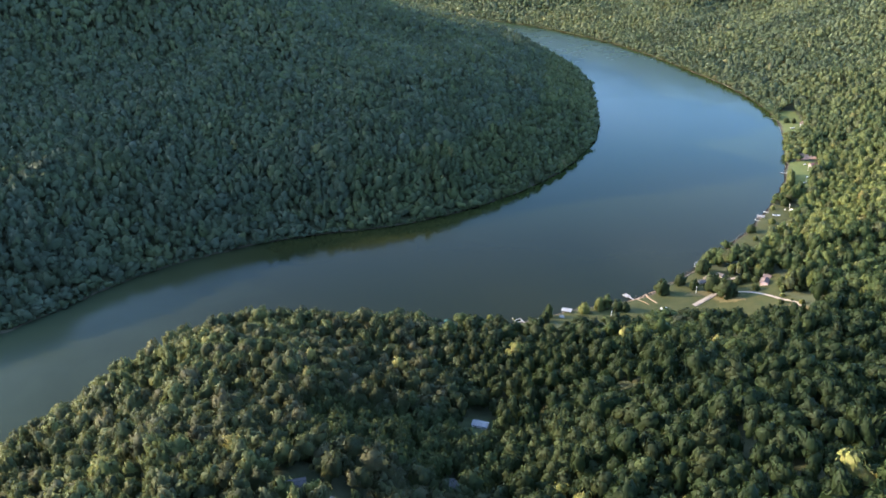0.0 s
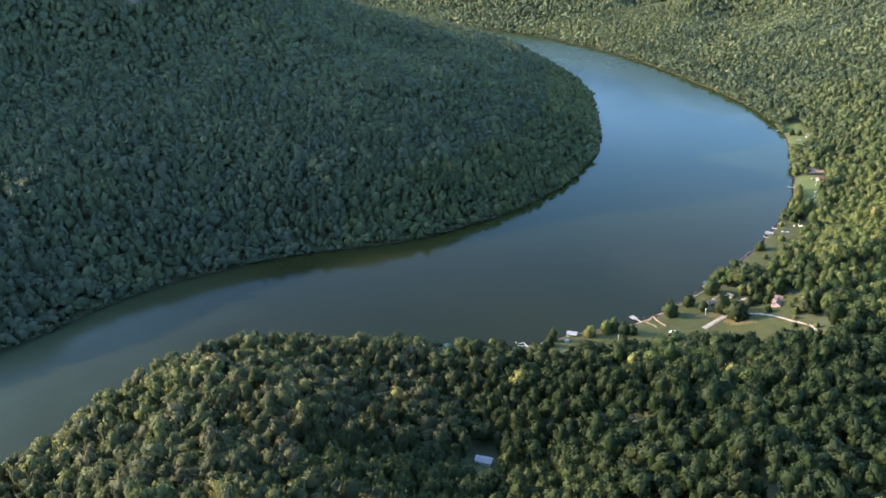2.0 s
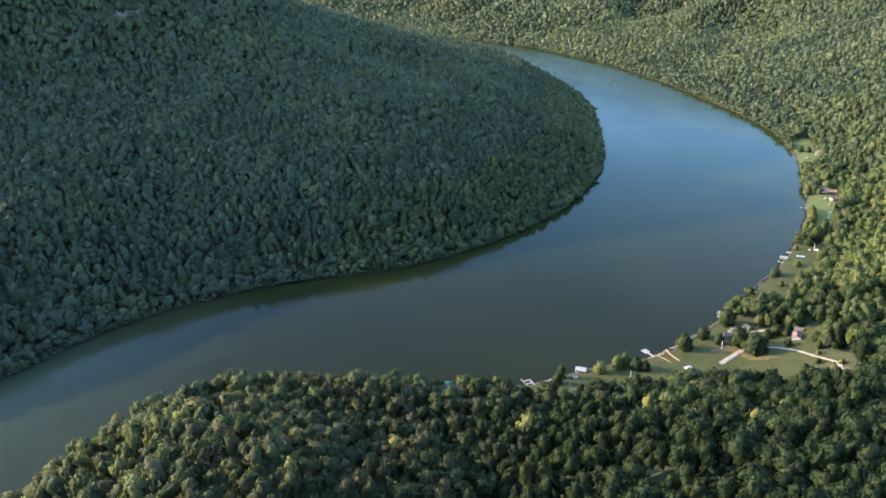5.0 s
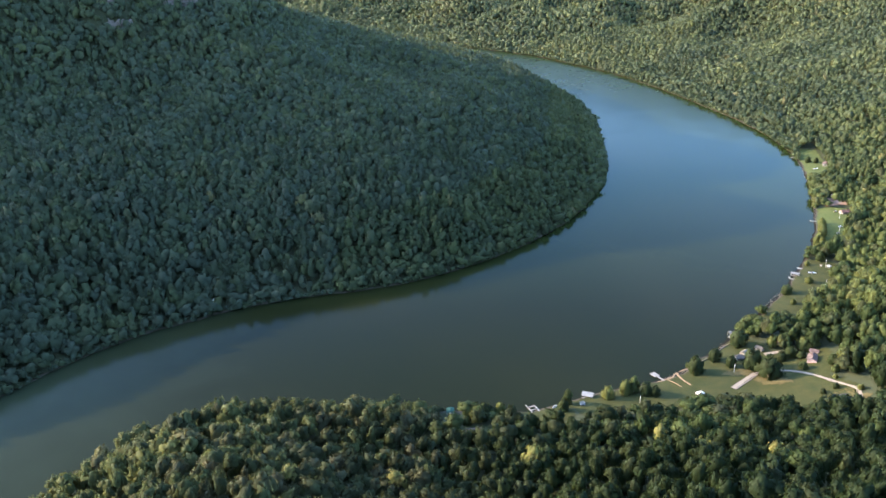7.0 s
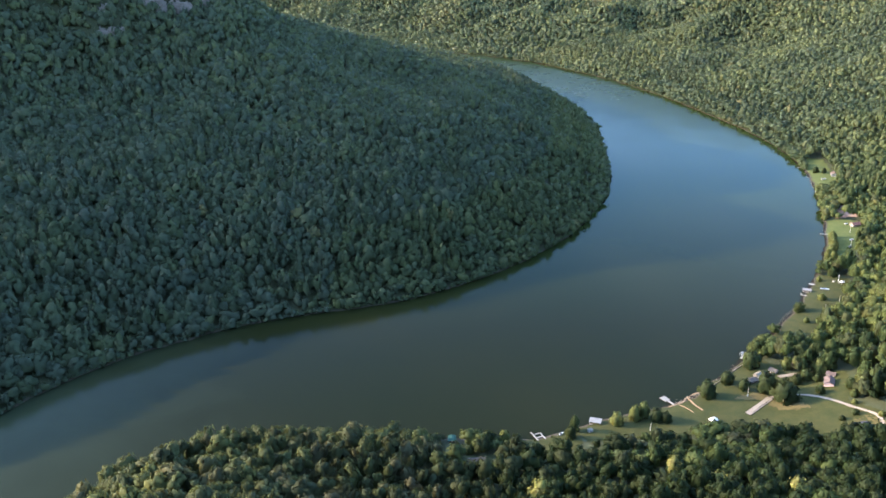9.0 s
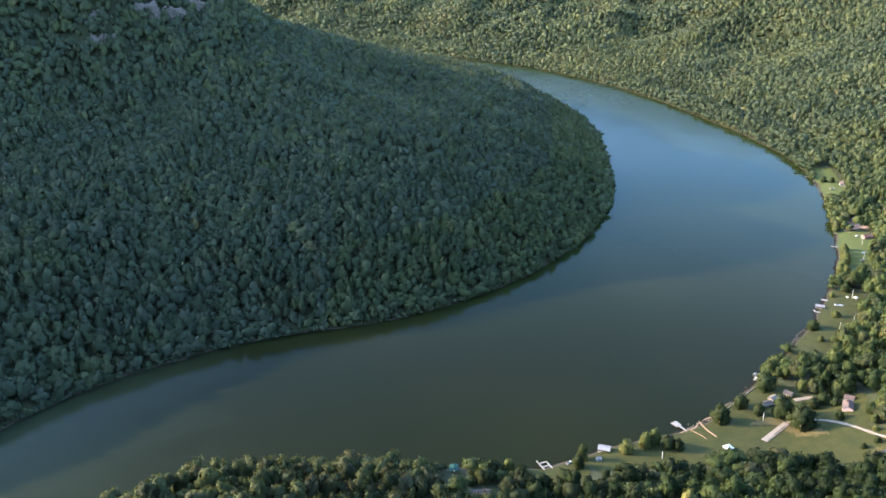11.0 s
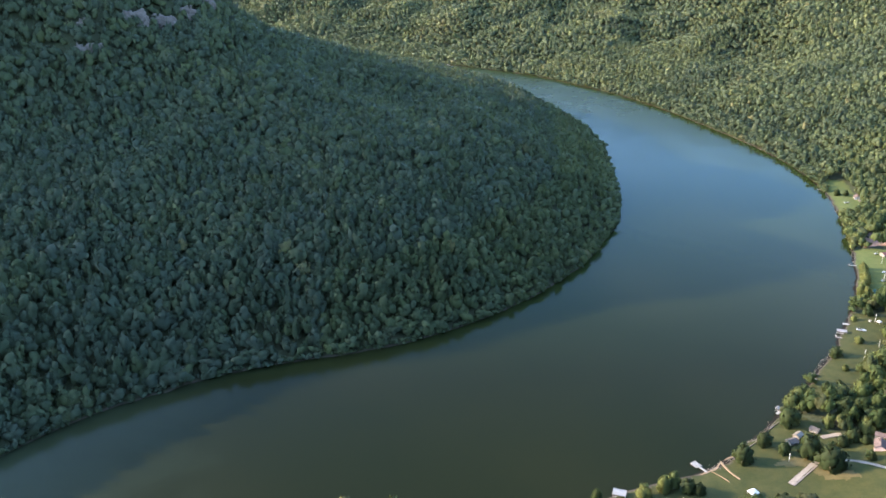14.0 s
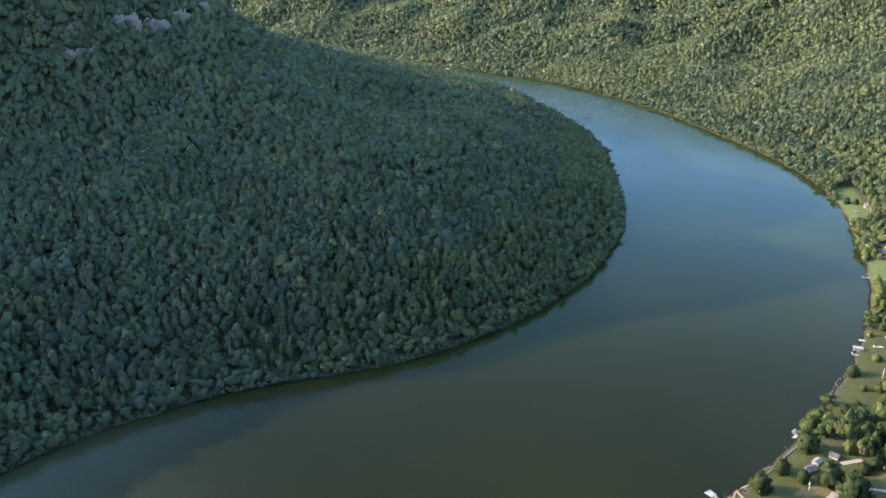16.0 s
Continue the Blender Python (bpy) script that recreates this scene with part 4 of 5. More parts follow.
RIDGE_TREES = [
    (-262, 483, 6.5, 15.0, "yellow", "bright yellow-green tree at the edge of the woods"), (-250, 507, 5.6, 13.0, "russet", "reddish brown tree at the edge of the woods"),
    (-109, 331, 5.5, 15.0, "yellow", "yellow-orange tree turning early in dense woods"), (-211, 526, 7.0, 15.0, "russet", "brownish tree turning early in dense woods"),
    (-15, 366, 7.2, 16.0, "gold", "pale yellow-green tree beside a dark roof"), (-70, 330, 7.0, 16.0, "gold", "pale yellow-green tree beside a track"),
]
for i, (x, y, r, h, kind, label) in enumerate(RIDGE_TREES + WATERSIDE_TREES + GARDEN_TREES + HOUSE_TREES + BANK_TREES):
    set_tree(MODELS[kind], x, y, r, h, i * 2.1, label, "lawn and shore trees")


def near_trees():
    """The trees at the foot of the overlook, one by one."""
    rng = np.random.RandomState(77)
    x, y = planting(-92, 92, 378, 452, 10.2, 17)
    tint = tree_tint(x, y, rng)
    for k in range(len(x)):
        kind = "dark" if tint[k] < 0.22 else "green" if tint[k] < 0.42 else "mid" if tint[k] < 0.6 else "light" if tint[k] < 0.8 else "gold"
        word = {"dark": "deep green", "green": "green", "mid": "olive green", "light": "light green", "gold": "yellowing"}[kind]
        r = rng.uniform(5.2, 8.8)
        set_tree(MODELS[kind], x[k], y[k], r, rng.uniform(12, 17) * (0.7 + 0.05 * r), rng.uniform(0, 6.28), word + " broadleaf tree in dense woods on the near slope", "trees of the near slope")


near_trees()
for model in MODELS.values():                    # the patterns themselves stand among the others
    i = list(MODELS.values()).index(model)
    x, y = -118 - 8 * i, 372 + 11 * i
    model.matrix_world = Matrix.LocRotScale((x, y, gz(x, y)), Euler((0, 0, i)), None)
    tagged(model, "green broadleaf tree in dense woods on the near slope", "tree", "trees of the near slope")


def dead_tree(x, y, h, lean, turn, label):
    """A bare grey trunk with broken limbs on the bank."""
    rng = np.random.RandomState(int(abs(x) + y))
    root = empty("dead_tree", x, y, gz(x, y), turn)
    top = Vector((h * lean, 0, h))
    bm = bmesh.new()
    rod(bm, (0, 0, -1.0), top * 0.55, 0.34, 0.24, 7)
    rod(bm, top * 0.55, top + Vector((0.4, 0.3, 0)), 0.24, 0.09, 6)
    part("trunk", bm, POLE_WOOD, root)
    for k in range(4):
        a = k * 1.7 + rng.uniform(-0.4, 0.4)
        foot = top * (0.5 + 0.12 * k)
        bm = bmesh.new()
        rod(bm, foot, foot + Vector((math.cos(a) * 2.0, math.sin(a) * 2.0, rng.uniform(0.8, 2.0))), 0.12, 0.04, 5)
        part("limb", bm, POLE_WOOD, root)
    return tagged(root, label, "dead tree", "bare trunks on the inner bank")


for x, y, h, lean, turn in ((-240, 862, 13, 0.05, 20), (-249, 854, 12, 0.12, 200), (-318, 806, 9, 0.25, 120), (-196, 882, 10, 0.15, 290), (-120, 902, 8, 0.3, 250)):
    dead_tree(x, y, h, lean, turn, "bare silvery dead trunk standing at the water's edge")


# ---------------------------------------------------------------- buildings
def gable(bm, lx, ly, z0, rise, over=0.5, thick=0.22):
    """A gable roof along x, with thickness and eaves."""
    a, b = lx / 2 + over, ly / 2 + over
    drop = rise * over / (ly / 2)
    pts = [(s * a, q, z) for s in (-1, 1) for q, z in ((-b, z0 - drop), (0, z0 + rise), (b, z0 - drop), (b, z0 - drop - thick), (0, z0 + rise - thick), (-b, z0 - drop - thick))]
    vs = [bm.verts.new(p) for p in pts]
    for k in range(6):
        n = (k + 1) % 6
        bm.faces.new((vs[k], vs[n], vs[6 + n], vs[6 + k]))
    for o in (0, 6):
        bm.faces.new((vs[o], vs[o + 1], vs[o + 4], vs[o + 5]))
        bm.faces.new((vs[o + 1], vs[o + 2], vs[o + 3], vs[o + 4]))
    bmesh.ops.recalc_face_normals(bm, faces=bm.faces)


def gable_walls(bm, lx, ly, h, rise):
    base = -1.2
    x, y = lx / 2, ly / 2
    v = [bm.verts.new(p) for s in (-1, 1) for p in ((s * x, -y, base), (s * x, y, base), (s * x, y, h), (s * x, 0, h + rise * 0.96), (s * x, -y, h))]
    bm.faces.new(v[:5])
    bm.faces.new(v[5:][::-1])
    for k in (0, 1, 2, 3, 4):
        n = (k + 1) % 5
        bm.faces.new((v[k], v[n], v[5 + n], v[5 + k]))
    bmesh.ops.recalc_face_normals(bm, faces=bm.faces)


def building(name, x, y, turn, lx, ly, h, rise, wall, roof, label, category, chimney=False, windows=3, ribs=False, door=True):
    root = empty(name, x, y, gz(x, y) + 0.4, turn)
    bm = bmesh.new()
    gable_walls(bm, lx, ly, h, rise)
    part("walls", bm, wall, root)
    bm = bmesh.new()
    gable(bm, lx, ly, h, rise)
    top = part("roof", bm, roof, root)
    if ribs:
        for k in range(int(lx / 1.2) + 1):
            bm = bmesh.new()
            u = -lx / 2 + k * lx / int(lx / 1.2)
            for s in (-1, 1):
                rod(bm, (u, s * (ly / 2 + 0.4), h - rise * 0.4 / (ly / 2) * 0.8 + 0.03), (u, 0, h + rise + 0.03), 0.05, 0.05, 4)
            part("seam", bm, roof, top)
    else:
        bm = bmesh.new()
        rod(bm, (-lx / 2 - 0.5, 0, h + rise), (lx / 2 + 0.5, 0, h + rise), 0.13, 0.13, 6)
        part("ridge_cap", bm, roof, top)
    for s in (-1, 1):
        for k in range(windows):
            u = -lx / 2 + lx * (k + 0.5) / windows
            if door and s < 0 and k == 1:
                bm = bmesh.new()
                box(bm, u, s * (ly / 2 + 0.04), 1.0, 1.0, 0.12, 2.05, 0.02)
                part("door", bm, DARK_WOOD, root)
                continue
            bm = bmesh.new()
            box(bm, u, s * (ly / 2 + 0.02), 1.55, 1.35, 0.12, 1.25, 0.02)
            win = part("window", bm, PAINT_WHITE, root)
            bm = bmesh.new()
            box(bm, u, s * (ly / 2 + 0.07), 1.55, 1.1, 0.06, 1.0)
            part("pane", bm, GLASS, win)
    if chimney:
        bm = bmesh.new()
        box(bm, lx * 0.18, ly * 0.14, h + rise + 0.1, 0.9, 0.7, 1.7, 0.05)
        box(bm, lx * 0.18, ly * 0.14, h + rise + 1.0, 1.05, 0.85, 0.18)
        part("chimney", bm, BROWN_ROOF, root)
    return tagged(root, label, category)


building("house", 323, 717, 62, 11.5, 7.5, 2.9, 2.2, PINK_WALL, BROWN_ROOF, "pink-sided house with a brown gable roof and chimney", "house", True)
building("garage", 331, 731, 150, 7, 5.5, 2.4, 1.4, TAN_WALL, BROWN_ROOF, "low garage with a brown shingle roof beside a house", "garage", False, 1, door=False)
building("shed", 275, 746, 38, 7, 5, 2.3, 1.4, TAN_WALL, STONE_ROOF, "tan shed with a pale weathered metal roof", "shed", False, 1, True, False)
building("shed", 267, 738, 20, 7.5, 6, 2.3, 1.4, TAN_WALL, GREY_ROOF, "small shed with a dark grey shingle roof", "shed", False, 1)
building("shed", 291, 752, 130, 6.5, 5.5, 2.4, 1.5, TAN_WALL, GREY_ROOF, "small shed with a weathered grey roof on the lawn", "shed", False, 1)
building("cottage", 316, 760, 20, 10, 7, 2.6, 1.7, TAN_WALL, BROWN_ROOF, "cottage with a faded brown roof half under trees", "house", False, 2)
building("house", 310, 640, 20, 12, 9, 2.9, 2.3, TAN_WALL, SLATE_ROOF, "house with a dark blue-grey roof in a dry yard", "house")
building("house", 21, 631, 0, 14, 10, 3.0, 2.6, TAN_WALL, SLATE_ROOF, "house with a dark blue-grey roof among trees", "house", True)
building("outbuilding", 18, 618, 4, 9, 6, 2.4, 1.5, TAN_WALL, BROWN_ROOF, "low outbuilding with a faded brown roof among trees", "shed", False, 2)
building("barn", 25, 470, 160, 11, 6.0, 3.0, 1.2, WHITE_WALL, METAL_ROOF, "barn with a pale lavender metal roof in a glade", "barn", False, 2, True)
building("house", 0, 382, 40, 13, 10, 3.0, 2.4, TAN_WALL, SLATE_ROOF, "house with a dark slate roof in a shaded glade", "house")
building("house", -82, 339, 15, 13, 10, 3.0, 2.2, TAN_WALL, SLATE_ROOF, "house with a dark slate roof deep in the woods", "house")
building("house", 541, 1106, 10, 13, 8, 2.8, 2.0, TAN_WALL, RED_ROOF, "house with a faded red roof above a lawn", "house", True)
building("house", 561, 1173, 5, 13, 7, 2.6, 1.9, TAN_WALL, BROWN_ROOF, "long low house behind a red clay yard", "house")
building("house", 615, 1322, 70, 12, 9, 3.0, 2.2, WHITE_WALL, BROWN_ROOF, "white house with a brown roof above a lawn", "house")
building("shed", 474, 1004, 70, 6, 4.5, 2.3, 1.3, PAINT_TEAL, TEAL_ROOF, "small teal shed on the lawn", "shed", False, 1)
building("house", 384, 779, 50, 12, 8, 2.8, 2.0, WHITE_WALL, WHITE_ROOF, "white house showing between the trees", "house")


def pavilion(x, y, turn, lx, ly, label):
    root = empty("pavilion", x, y, gz(x, y) + 0.3, turn)
    for s in (-1, 1):
        for q in (-1, 1):
            bm = bmesh.new()
            rod(bm, (s * (lx / 2 - 0.3), q * (ly / 2 - 0.3), -0.8), (s * (lx / 2 - 0.3), q * (ly / 2 - 0.3), 2.5), 0.08, 0.08, 6)
            part("post", bm, PAINT_WHITE, root)
    bm = bmesh.new()
    bmesh.ops.create_cone(bm, cap_ends=True, segments=4, radius1=0.72, radius2=0.06, depth=1.3, matrix=pose(0, 0, 3.1, 0, 0, 45))
    for v in bm.verts:
        v.co.x, v.co.y = v.co.x * lx, v.co.y * ly
    part("canopy", bm, PAINT_WHITE, root)
    bm = bmesh.new()
    for s in (-1, 1):
        box(bm, 0, s * ly * 0.5, 2.35, lx, 0.05, 0.3)
        box(bm, s * lx * 0.5, 0, 2.35, 0.05, ly, 0.3)
    part("valance", bm, PAINT_WHITE, root)
    return tagged(root, label, "pavilion")


pavilion(213, 678, 20, 6.5, 5.5, "white canopy pavilion at the edge of the lawn")
pavilion(439, 932, 30, 4.5, 4.0, "small white canopy pavilion beside riverside trees")


# ---------------------------------------------------------------- docks and boats
def deck(root, name, x0, y0, x1, y1, wide, z=0.75, plank=0.9):
    """A run of deck boards on posts between two places; returns its frame."""
    run = math.hypot(x1 - x0, y1 - y0)
    ang = math.degrees(math.atan2(y1 - y0, x1 - x0))
    bm = bmesh.new()
    box(bm, run / 2, -wide / 2 + 0.08, z - 0.2, run, 0.16, 0.22)
    box(bm, run / 2, wide / 2 - 0.08, z - 0.2, run, 0.16, 0.22)
    base = part(name, bm, DARK_WOOD, root)
    base.matrix_basis = pose(x0, y0, 0, 0, 0, ang)
    n = max(2, int(run / plank))
    bm = bmesh.new()
    box(bm, 0, 0, 0, run / n * 0.93, wide, 0.09)
    first = part("plank", bm, WOOD, base)
    first.location = (run / n * 0.5, 0, z)
    for k in range(1, n):
        q = new("plank", first.data)
        q.parent = base
        q.location = (run / n * (k + 0.5), 0, z)
    for u in (0.08, 0.92):
        for s in (-1, 1):
            bm = bmesh.new()
            rod(bm, (run * u, s * wide * 0.45, -3.0), (run * u, s * wide * 0.45, z + 0.7), 0.13, 0.12, 6)
            part("pile", bm, DARK_WOOD, base)
    return base


def dock_roof(root, x, y, turn, lx, ly, mat, ribs=True):
    """A low gable roof on four posts over a berth."""
    bm = bmesh.new()
    gable(bm, lx, ly, 3.2, 0.75, 0.3, 0.12)
    top = part("roof", bm, mat, root)
    top.matrix_basis = pose(x, y, 0, 0, 0, turn)
    if ribs:
        for k in range(int(lx) + 1):
            bm = bmesh.new()
            u = -lx / 2 + k * lx / int(lx)
            for s in (-1, 1):
                rod(bm, (u, s * (ly / 2 + 0.2), 3.2), (u, 0, 3.98), 0.045, 0.045, 4)
            part("seam", bm, mat, top)
    for s in (-1, 1):
        for q in (-1, 1):
            bm = bmesh.new()
            rod(bm, (s * (lx / 2 - 0.3), q * (ly / 2 - 0.3), -2.5), (s * (lx / 2 - 0.3), q * (ly / 2 - 0.3), 3.3), 0.11, 0.11, 6)
            post = part("post", bm, POLE_WOOD, root)
            post.matrix_basis = pose(x, y, 0, 0, 0, turn)
    return top


def dock(x, y, turn, runs, roof, label):
    root = empty("dock", x, y, 0, turn)
    for run in runs:
        deck(root, "deck", *run)
    if roof:
        dock_roof(root, *roof)
    return tagged(root, label, "dock", "riverside docks")


dock(185.5, 718.5, -60, [(-3.4, 2.0, 3.4, 2.0, 1.6), (-3.4, -2.0, 3.4, -2.0, 1.6), (-2.6, -1.2, -2.6, 1.2, 1.4), (2.6, -1.2, 2.6, 1.2, 1.4), (-1.9, 0, 1.9, 0, 2.3), (3.4, 0, 12.0, 0.0, 1.7)], None, "T-shaped grey wooden dock off the lawn")
dock(120, 686, -20, [(-4.5, -2.9, 4.5, -2.9, 1.3), (-4.5, 2.9, 4.5, 2.9, 1.3), (4.9, 1.5, 9.5, 1.5, 3.0), (8.4, 0, 11.5, -8.0, 1.3)], (0, 0, 0, 9.0, 6.6, WHITE_ROOF), "boathouse dock under a white ribbed metal roof")
dock(276, 786, 40, [(-4.2, -1.2, 2.0, -1.2, 2.4), (2.0, -1.2, 8.0, -3.4, 1.4)], (1.8, 1.4, 0, 3.4, 2.4, METAL_ROOF), "small dock with a white boat canopy")
dock(396, 921, -28, [(-4.2, -2.0, 4.5, -2.0, 1.2), (-4.2, 2.0, 4.5, 2.0, 1.2), (4.5, 0, 13.0, 0.0, 1.4)], (0, 0, 0, 8.6, 4.6, METAL_ROOF), "boathouse dock under a pale grey metal roof")
dock(389, 911, -24, [(-3.0, 0, 8.0, 0, 1.6), (-3.0, 0.8, -3.0, 4.6, 1.5)], None, "plain grey wooden dock beside a boathouse")
dock(409, 939, -25, [(-2.5, 0, 2.8, 0, 3.4), (2.8, 0, 8.5, -1.0, 1.3)], None, "small square grey wooden dock")
dock(72, 669, -68, [(-4.5, -3.2, 5.5, -3.2, 1.1), (-4.5, 3.2, 5.5, 3.2, 1.1), (-4.0, -2.6, -4.0, 2.6, 1.0), (0.6, -2.6, 0.6, 2.6, 1.0), (-8.0, -3.2, -4.5, -3.2, 0.9)], None, "open ladder-shaped dock frame")
dock(3, 666, 90, [(-3.8, -2.6, 4.0, -2.6, 1.2), (-3.8, 2.6, 4.0, 2.6, 1.2), (-10.0, 2.6, -3.8, 2.6, 1.2)], (0, 0, 0, 7.4, 6.0, TEAL_ROOF), "boathouse dock under a teal metal roof")
dock(487, 1087, -6, [(0, 0, 9.5, 0.4, 1.5), (0.7, 0.8, 0.7, 3.4, 1.6)], None, "L-shaped pale wooden dock at a grassy bank")
dock(326, 838, -28, [(-1.0, 0, 7.5, 0, 1.3)], None, "narrow grey finger dock")
dock(586, 1378, -20, [(-4, 0, 5, 0, 1.5)], None, "short pale dock at the far shore")


def boat(x, y, z, turn, long, label, canopy=False):
    root = empty("boat", x, y, z, turn)
    bm = bmesh.new()
    n, w = 8, long * 0.17
    rings = []
    for k in range(n + 1):
        u = k / n
        half = w * (1 - max(0, (u - 0.45) / 0.55) ** 2.2) + 0.02
        keel = -0.35 + 0.5 * max(0, u - 0.6) ** 1.5
        rings.append([bm.verts.new((long * (u - 0.5), s * half * q, zz)) for s, q, zz in ((-1, 1, 0.65 + 0.25 * u), (-1, 0.8, 0.0), (0, 0, keel), (1, 0.8, 0.0), (1, 1, 0.65 + 0.25 * u))])
    for a, b in zip(rings[:-1], rings[1:]):
        for i in range(4):
            bm.faces.new((a[i], a[i + 1], b[i + 1], b[i]))
        bm.faces.new((a[4], a[0], b[0], b[4]))
    bm.faces.new(rings[0][::-1])
    bmesh.ops.recalc_face_normals(bm, faces=bm.faces)
    hull = part("hull", bm, PAINT_WHITE, root)
    bm = bmesh.new()
    box(bm, -long * 0.16, 0, 0.82, long * 0.42, w * 1.4, 0.10)
    part("cockpit", bm, RUBBER, hull)
    bm = bmesh.new()
    for v in box(bm, long * 0.10, 0, 1.05, 0.25, w * 1.5, 0.5):
        if v.co.z > 1.1:
            v.co.x -= 0.25
    part("windscreen", bm, GLASS, root)
    bm = bmesh.new()
    box(bm, -long * 0.52, 0, 0.7, 0.5, 0.45, 0.9, 0.08)
    part("outboard_motor", bm, RUBBER, root)
    if canopy:
        bm = bmesh.new()
        box(bm, -long * 0.1, 0, 2.2, long * 0.45, w * 1.8, 0.08, 0.03)
        for s in (-1, 1):
            for u in (-0.28, 0.08):
                rod(bm, (long * u, s * w * 0.8, 0.7), (long * u, s * w * 0.8, 2.2), 0.04, 0.04, 5)
        part("canopy", bm, PAINT_WHITE, root)
    return tagged(root, label, "boat")


boat(110, 2525, 0.05, 150, 11, "white motor boat under way far up the river", True)
boat(54, 2650, 0.05, 150, 11, "white motor boat near the far bend", True)
boat(415, 920, gz(415, 920) + 0.9, -20, 9.0, "white motor boat parked on the lawn")
boat(592, 1307, gz(592, 1307) + 0.9, 10, 8.0, "white motor boat parked on the far lawn")
boat(90, 671, gz(90, 671) + 0.5, 40, 5.0, "small white boat drawn up on the bank")
boat(279, 789, 0.3, 40, 5.5, "white boat moored at a small dock")
boat(3, 663, 0.3, 90, 6.0, "white boat moored under a teal roof")


def boat_wake():
    """The low swell that a motor boat has left along the inner bank: short crests, one behind the other."""
    rng = np.random.RandomState(91)
    line = smooth_line([(112, 2490), (125, 2364), (195, 2242), (242, 2155), (305, 2034), (338, 1929)], 7.0)
    way = np.gradient(line, axis=0)
    way /= np.linalg.norm(way, axis=1)[:, None]
    v, f = [], []
    for p, w in zip(line, way):
        side = np.array((-w[1], w[0])) * 0.8 + w * 0.6
        across = np.array((side[1], -side[0]))
        c = p + np.array((-w[1], w[0])) * rng.normal(0, 3.0)
        half, tall = rng.uniform(4, 11), rng.uniform(0.12, 0.3)
        for u in np.linspace(-1, 1, 6):
            for o, z in ((-1.6, -0.05), (-0.5, 0.6), (0.0, 1.0), (0.5, 0.6), (1.6, -0.05)):
                q = c + side * half * u + across * (o + 1.5 * u * u)
                v.append((q[0], q[1], tall * z * (1 - 0.9 * u * u) + 0.01))
        a = len(v) - 30
        for i in range(5):
            for j in range(4):
                f.append((a + 5 * i + j, a + 5 * i + j + 1, a + 5 * i + j + 6, a + 5 * i + j + 5))
    tagged(solid("boat_wake", v, f, WATER, True), "low rippled wake behind a motor boat on calm water", "wake", kind="stuff")


boat_wake()


def vehicle(x, y, turn, paint, label, truck=False):
    root = empty("pickup_truck" if truck else "car", x, y, gz(x, y) + 0.85, turn)
    bm = bmesh.new()
    box(bm, 0, 0, 0.62, 4.8, 1.85, 0.62, 0.16)
    body = part("body", bm, paint, root)
    bm = bmesh.new()
    top = box(bm, 0.5 if truck else -0.2, 0, 1.2, 1.7 if truck else 2.5, 1.65, 0.62)
    for v in top:
        if v.co.z > 1.2:
            v.co.x, v.co.y = 0.15 + (v.co.x - 0.15) * 0.72, v.co.y * 0.86
    part("cabin", bm, GLASS, root)
    bm = bmesh.new()
    box(bm, 0.45 if truck else -0.1, 0, 1.53, 1.1 if truck else 1.7, 1.4, 0.06, 0.02)
    part("roof", bm, paint, root)
    for u in (-1.5, 1.5):
        for s in (-1, 1):
            bm = bmesh.new()
            bmesh.ops.create_cone(bm, cap_ends=True, segments=14, radius1=0.36, radius2=0.36, depth=0.24, matrix=pose(u, s * 0.86, 0.32, 90, 0, 0))
            part("wheel", bm, RUBBER, root)
    for s in (-1, 1):
        bm = bmesh.new()
        box(bm, 2.39, s * 0.62, 0.7, 0.08, 0.36, 0.16)
        part("headlight", bm, GLASS, body)
    return tagged(root, label, "truck" if truck else "car")


vehicle(531, 1112, 20, PAINT_WHITE, "white car parked beside a red-roofed house")
vehicle(319, 633, 75, PAINT_TEAL, "pale teal pickup truck parked on gravel", True)
vehicle(9, 377, 60, PAINT_WHITE, "white car parked in a shaded glade")
vehicle(604, 1294, 60, PAINT_WHITE, "white car on a curved gravel drive")
vehicle(612, 1306, 30, RUBBER, "dark car parked beside a white house")
vehicle(511, 1056, 10, PAINT_WHITE, "white car parked on the lawn's edge")


def utility_pole(x, y, h, turn, label):
    root = empty("utility_pole", x, y, gz(x, y), turn)
    bm = bmesh.new()
    rod(bm, (0, 0, -1.0), (0, 0, h), 0.24, 0.17, 8)
    part("pole", bm, POLE_WOOD, root)
    bm = bmesh.new()
    box(bm, 0, 0, h - 0.7, 2.2, 0.14, 0.16)
    part("crossarm", bm, DARK_WOOD, root)
    bm = bmesh.new()
    bmesh.ops.create_cone(bm, cap_ends=True, segments=10, radius1=0.34, radius2=0.3, depth=0.9, matrix=pose(0.45, 0, h - 1.5))
    part("transformer", bm, PAINT_WHITE, root)
    return tagged(root, label, "utility pole", "utility poles")


for x, y, h in ((254, 714, 8.5), (160, 669, 7.5), (334, 797, 7.5), (388, 863, 10.5), (437, 936, 9.5), (500, 1036, 9), (523, 1084, 9), (413, 884, 8.0)):
    utility_pole(x, y, h, x % 90, "silvered wooden utility pole on the lawn")


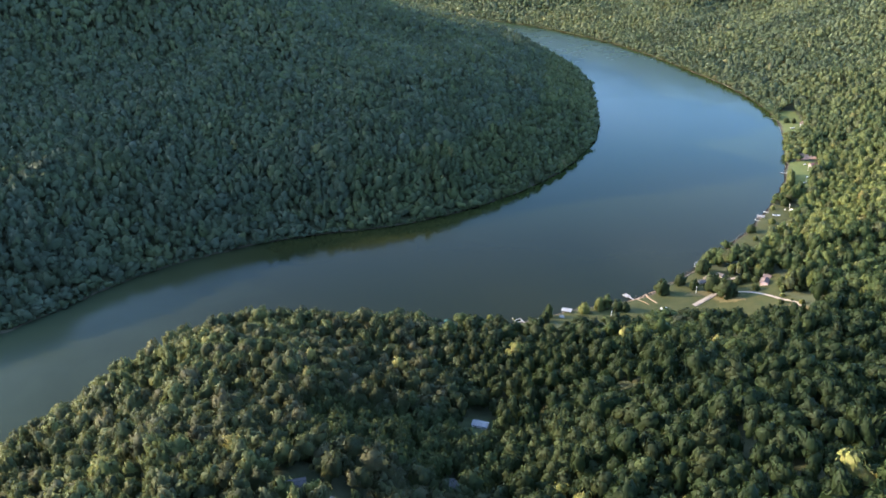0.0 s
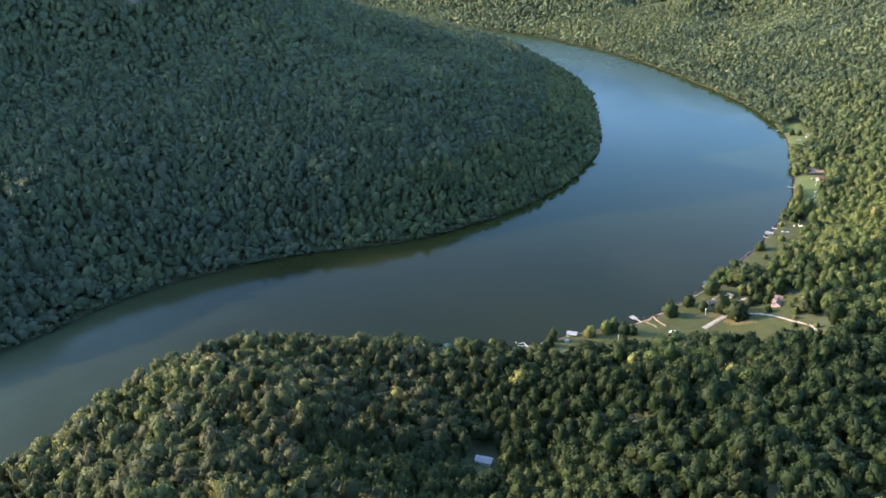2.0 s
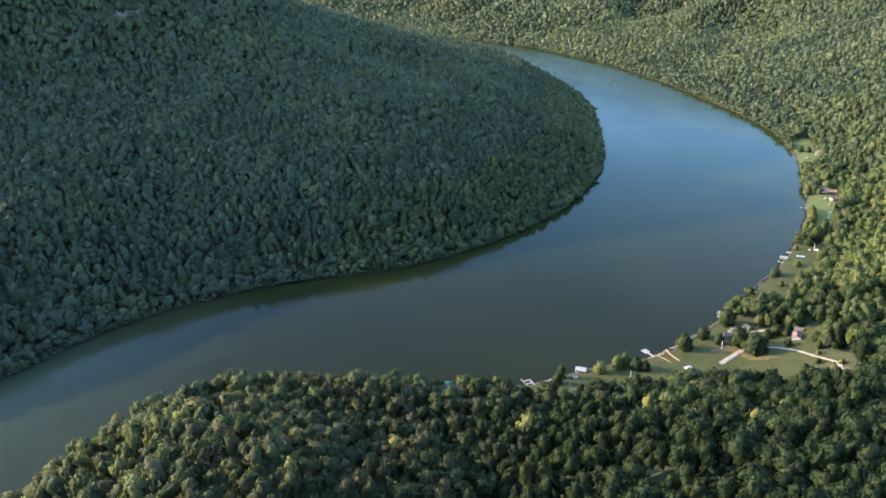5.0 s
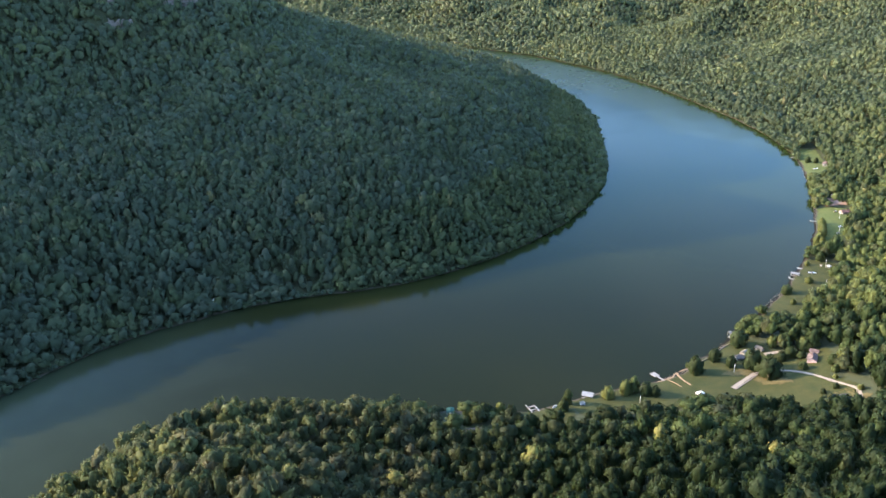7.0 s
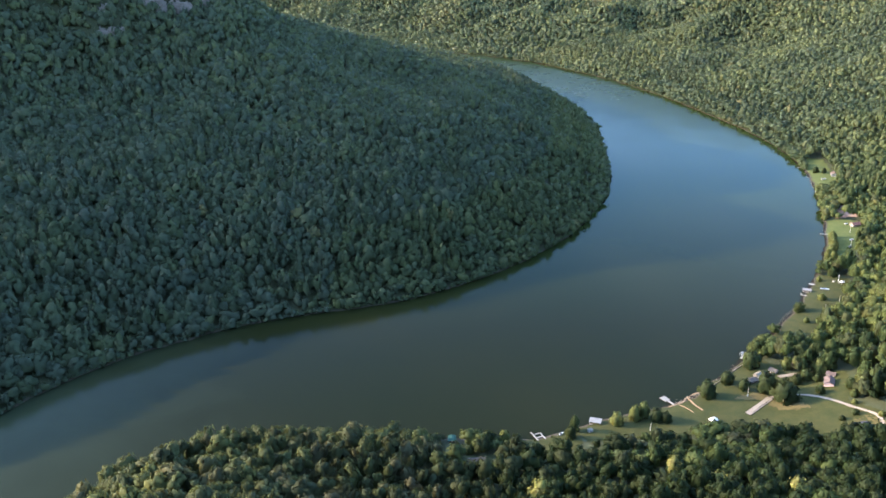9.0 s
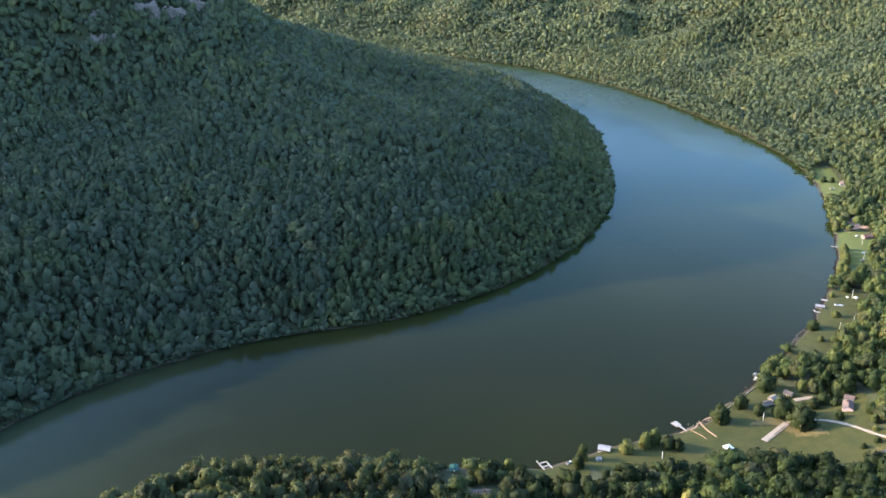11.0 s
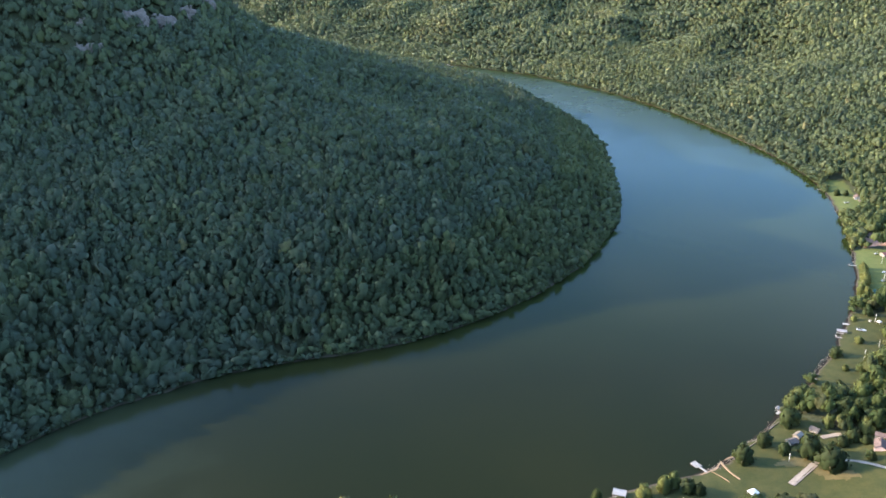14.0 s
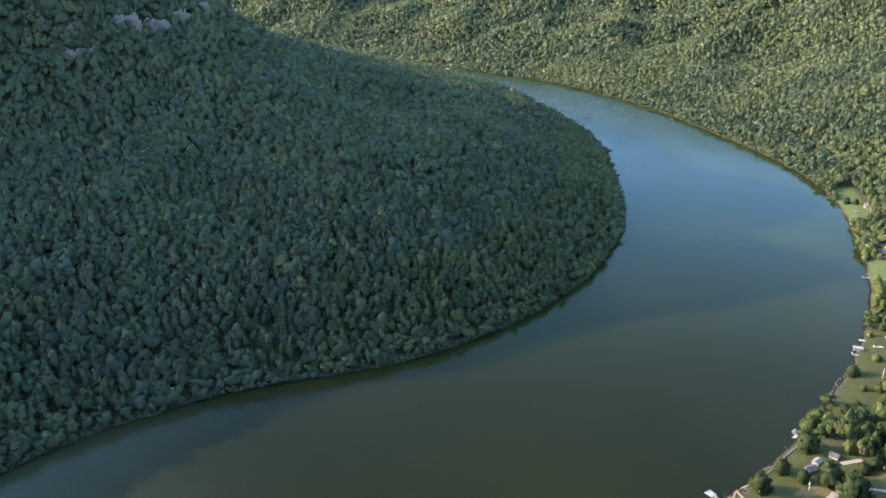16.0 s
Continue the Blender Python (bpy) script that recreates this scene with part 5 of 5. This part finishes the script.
def hut(x, y, turn, sx, sy, h, label):
    root = empty("hut", x, y, gz(x, y) + 0.2, turn)
    bm = bmesh.new()
    box(bm, 0, 0, h / 2 - 0.4, sx, sy, h + 0.8, 0.04)
    part("walls", bm, WHITE_WALL, root)
    bm = bmesh.new()
    box(bm, 0, 0, h + 0.08, sx + 0.5, sy + 0.5, 0.14, 0.03)
    part("roof", bm, STONE_ROOF, root)
    bm = bmesh.new()
    box(bm, 0, -sy / 2 - 0.02, 0.95, 0.8, 0.08, 1.9)
    part("door", bm, TAN_WALL, root)
    return tagged(root, label, "hut")


hut(113, 672, 10, 3.6, 3.2, 2.1, "small white hut beside a boathouse")
hut(433, 938, 20, 1.8, 1.8, 1.9, "tiny white pump hut on the lawn")
hut(498, 1034, 10, 3.0, 2.2, 2.0, "small white hut on the lawn")


# ---------------------------------------------------------------- stones and cliffs
def rock_mesh(name, places, mat, label, category, seed):
    """Uneven stones, each a squashed and chipped lump."""
    rng = np.random.RandomState(seed)
    v, f = [], []
    for k, (x, y, z, s) in enumerate(places):
        q, _ = np.linalg.qr(rng.normal(size=(3, 3)))
        v.append((ICO_V @ q) * rng.uniform(0.7, 1.2, (12, 1)) * s * np.array((1, 1, 0.65)) + (x, y, z))
        f.append(ICO_F + 12 * k)
    return tagged(solid(name, np.vstack(v), np.vstack(f), mat), label, category, kind="stuff")


def shore_stones():
    rng = np.random.RandomState(5)
    places = []
    for line, n in (([(190, 708), (205, 720), (224, 731), (244, 749), (266, 770)], 170), ([(330, 842), (352, 866), (372, 886)], 90), ([(492, 1082), (520, 1150), (548, 1222), (590, 1370)], 260), ([(600, 1470), (601, 1520), (588, 1640), (560, 1780)], 200)):
        pts = smooth_line(line, 1.0)
        for _ in range(n):
            p = pts[rng.randint(len(pts))] + rng.normal(0, 1.3, 2)
            places.append((p[0], p[1], max(0.1, gz(*p)) + 0.1, rng.uniform(0.2, 0.5)))
    rock_mesh("shore_stones", places, STONE, "pale riprap stones along the water's edge", "stones", 6)


shore_stones()


def cliff(x, y, turn, wide, high, seed, label):
    """A broken sandstone face: upright blocks of uneven width, height and depth."""
    rng = np.random.RandomState(seed)
    root = empty("cliff", x, y, gz(x, y), turn)
    u = -wide / 2
    while u < wide / 2:
        w = rng.uniform(1.6, 4.2)
        end = 1 - min(1, abs(2 * u / wide)) ** 5
        h = high * rng.uniform(0.72, 0.98) * (0.4 + 0.6 * end)
        bm = bmesh.new()
        z = -10.0
        while z < h:
            s = rng.uniform(1.8, 4.0)
            box(bm, u + w / 2 + rng.uniform(-0.5, 0.5), rng.uniform(-1.8, 1.8), z + s / 2, w * rng.uniform(1.0, 1.25), 12 + rng.uniform(-2, 2), s * 0.97, 0.35)
            z += s
        part("rock", bm, CLIFF, root)
        u += w
    return tagged(root, label, "cliff", "cliff bands", "structure")


for i, (x, y, wide, high) in enumerate(CLIFFS):
    cliff(x, y, 22, wide, high, 40 + i, "pale sandstone cliff band showing through hillside woods")
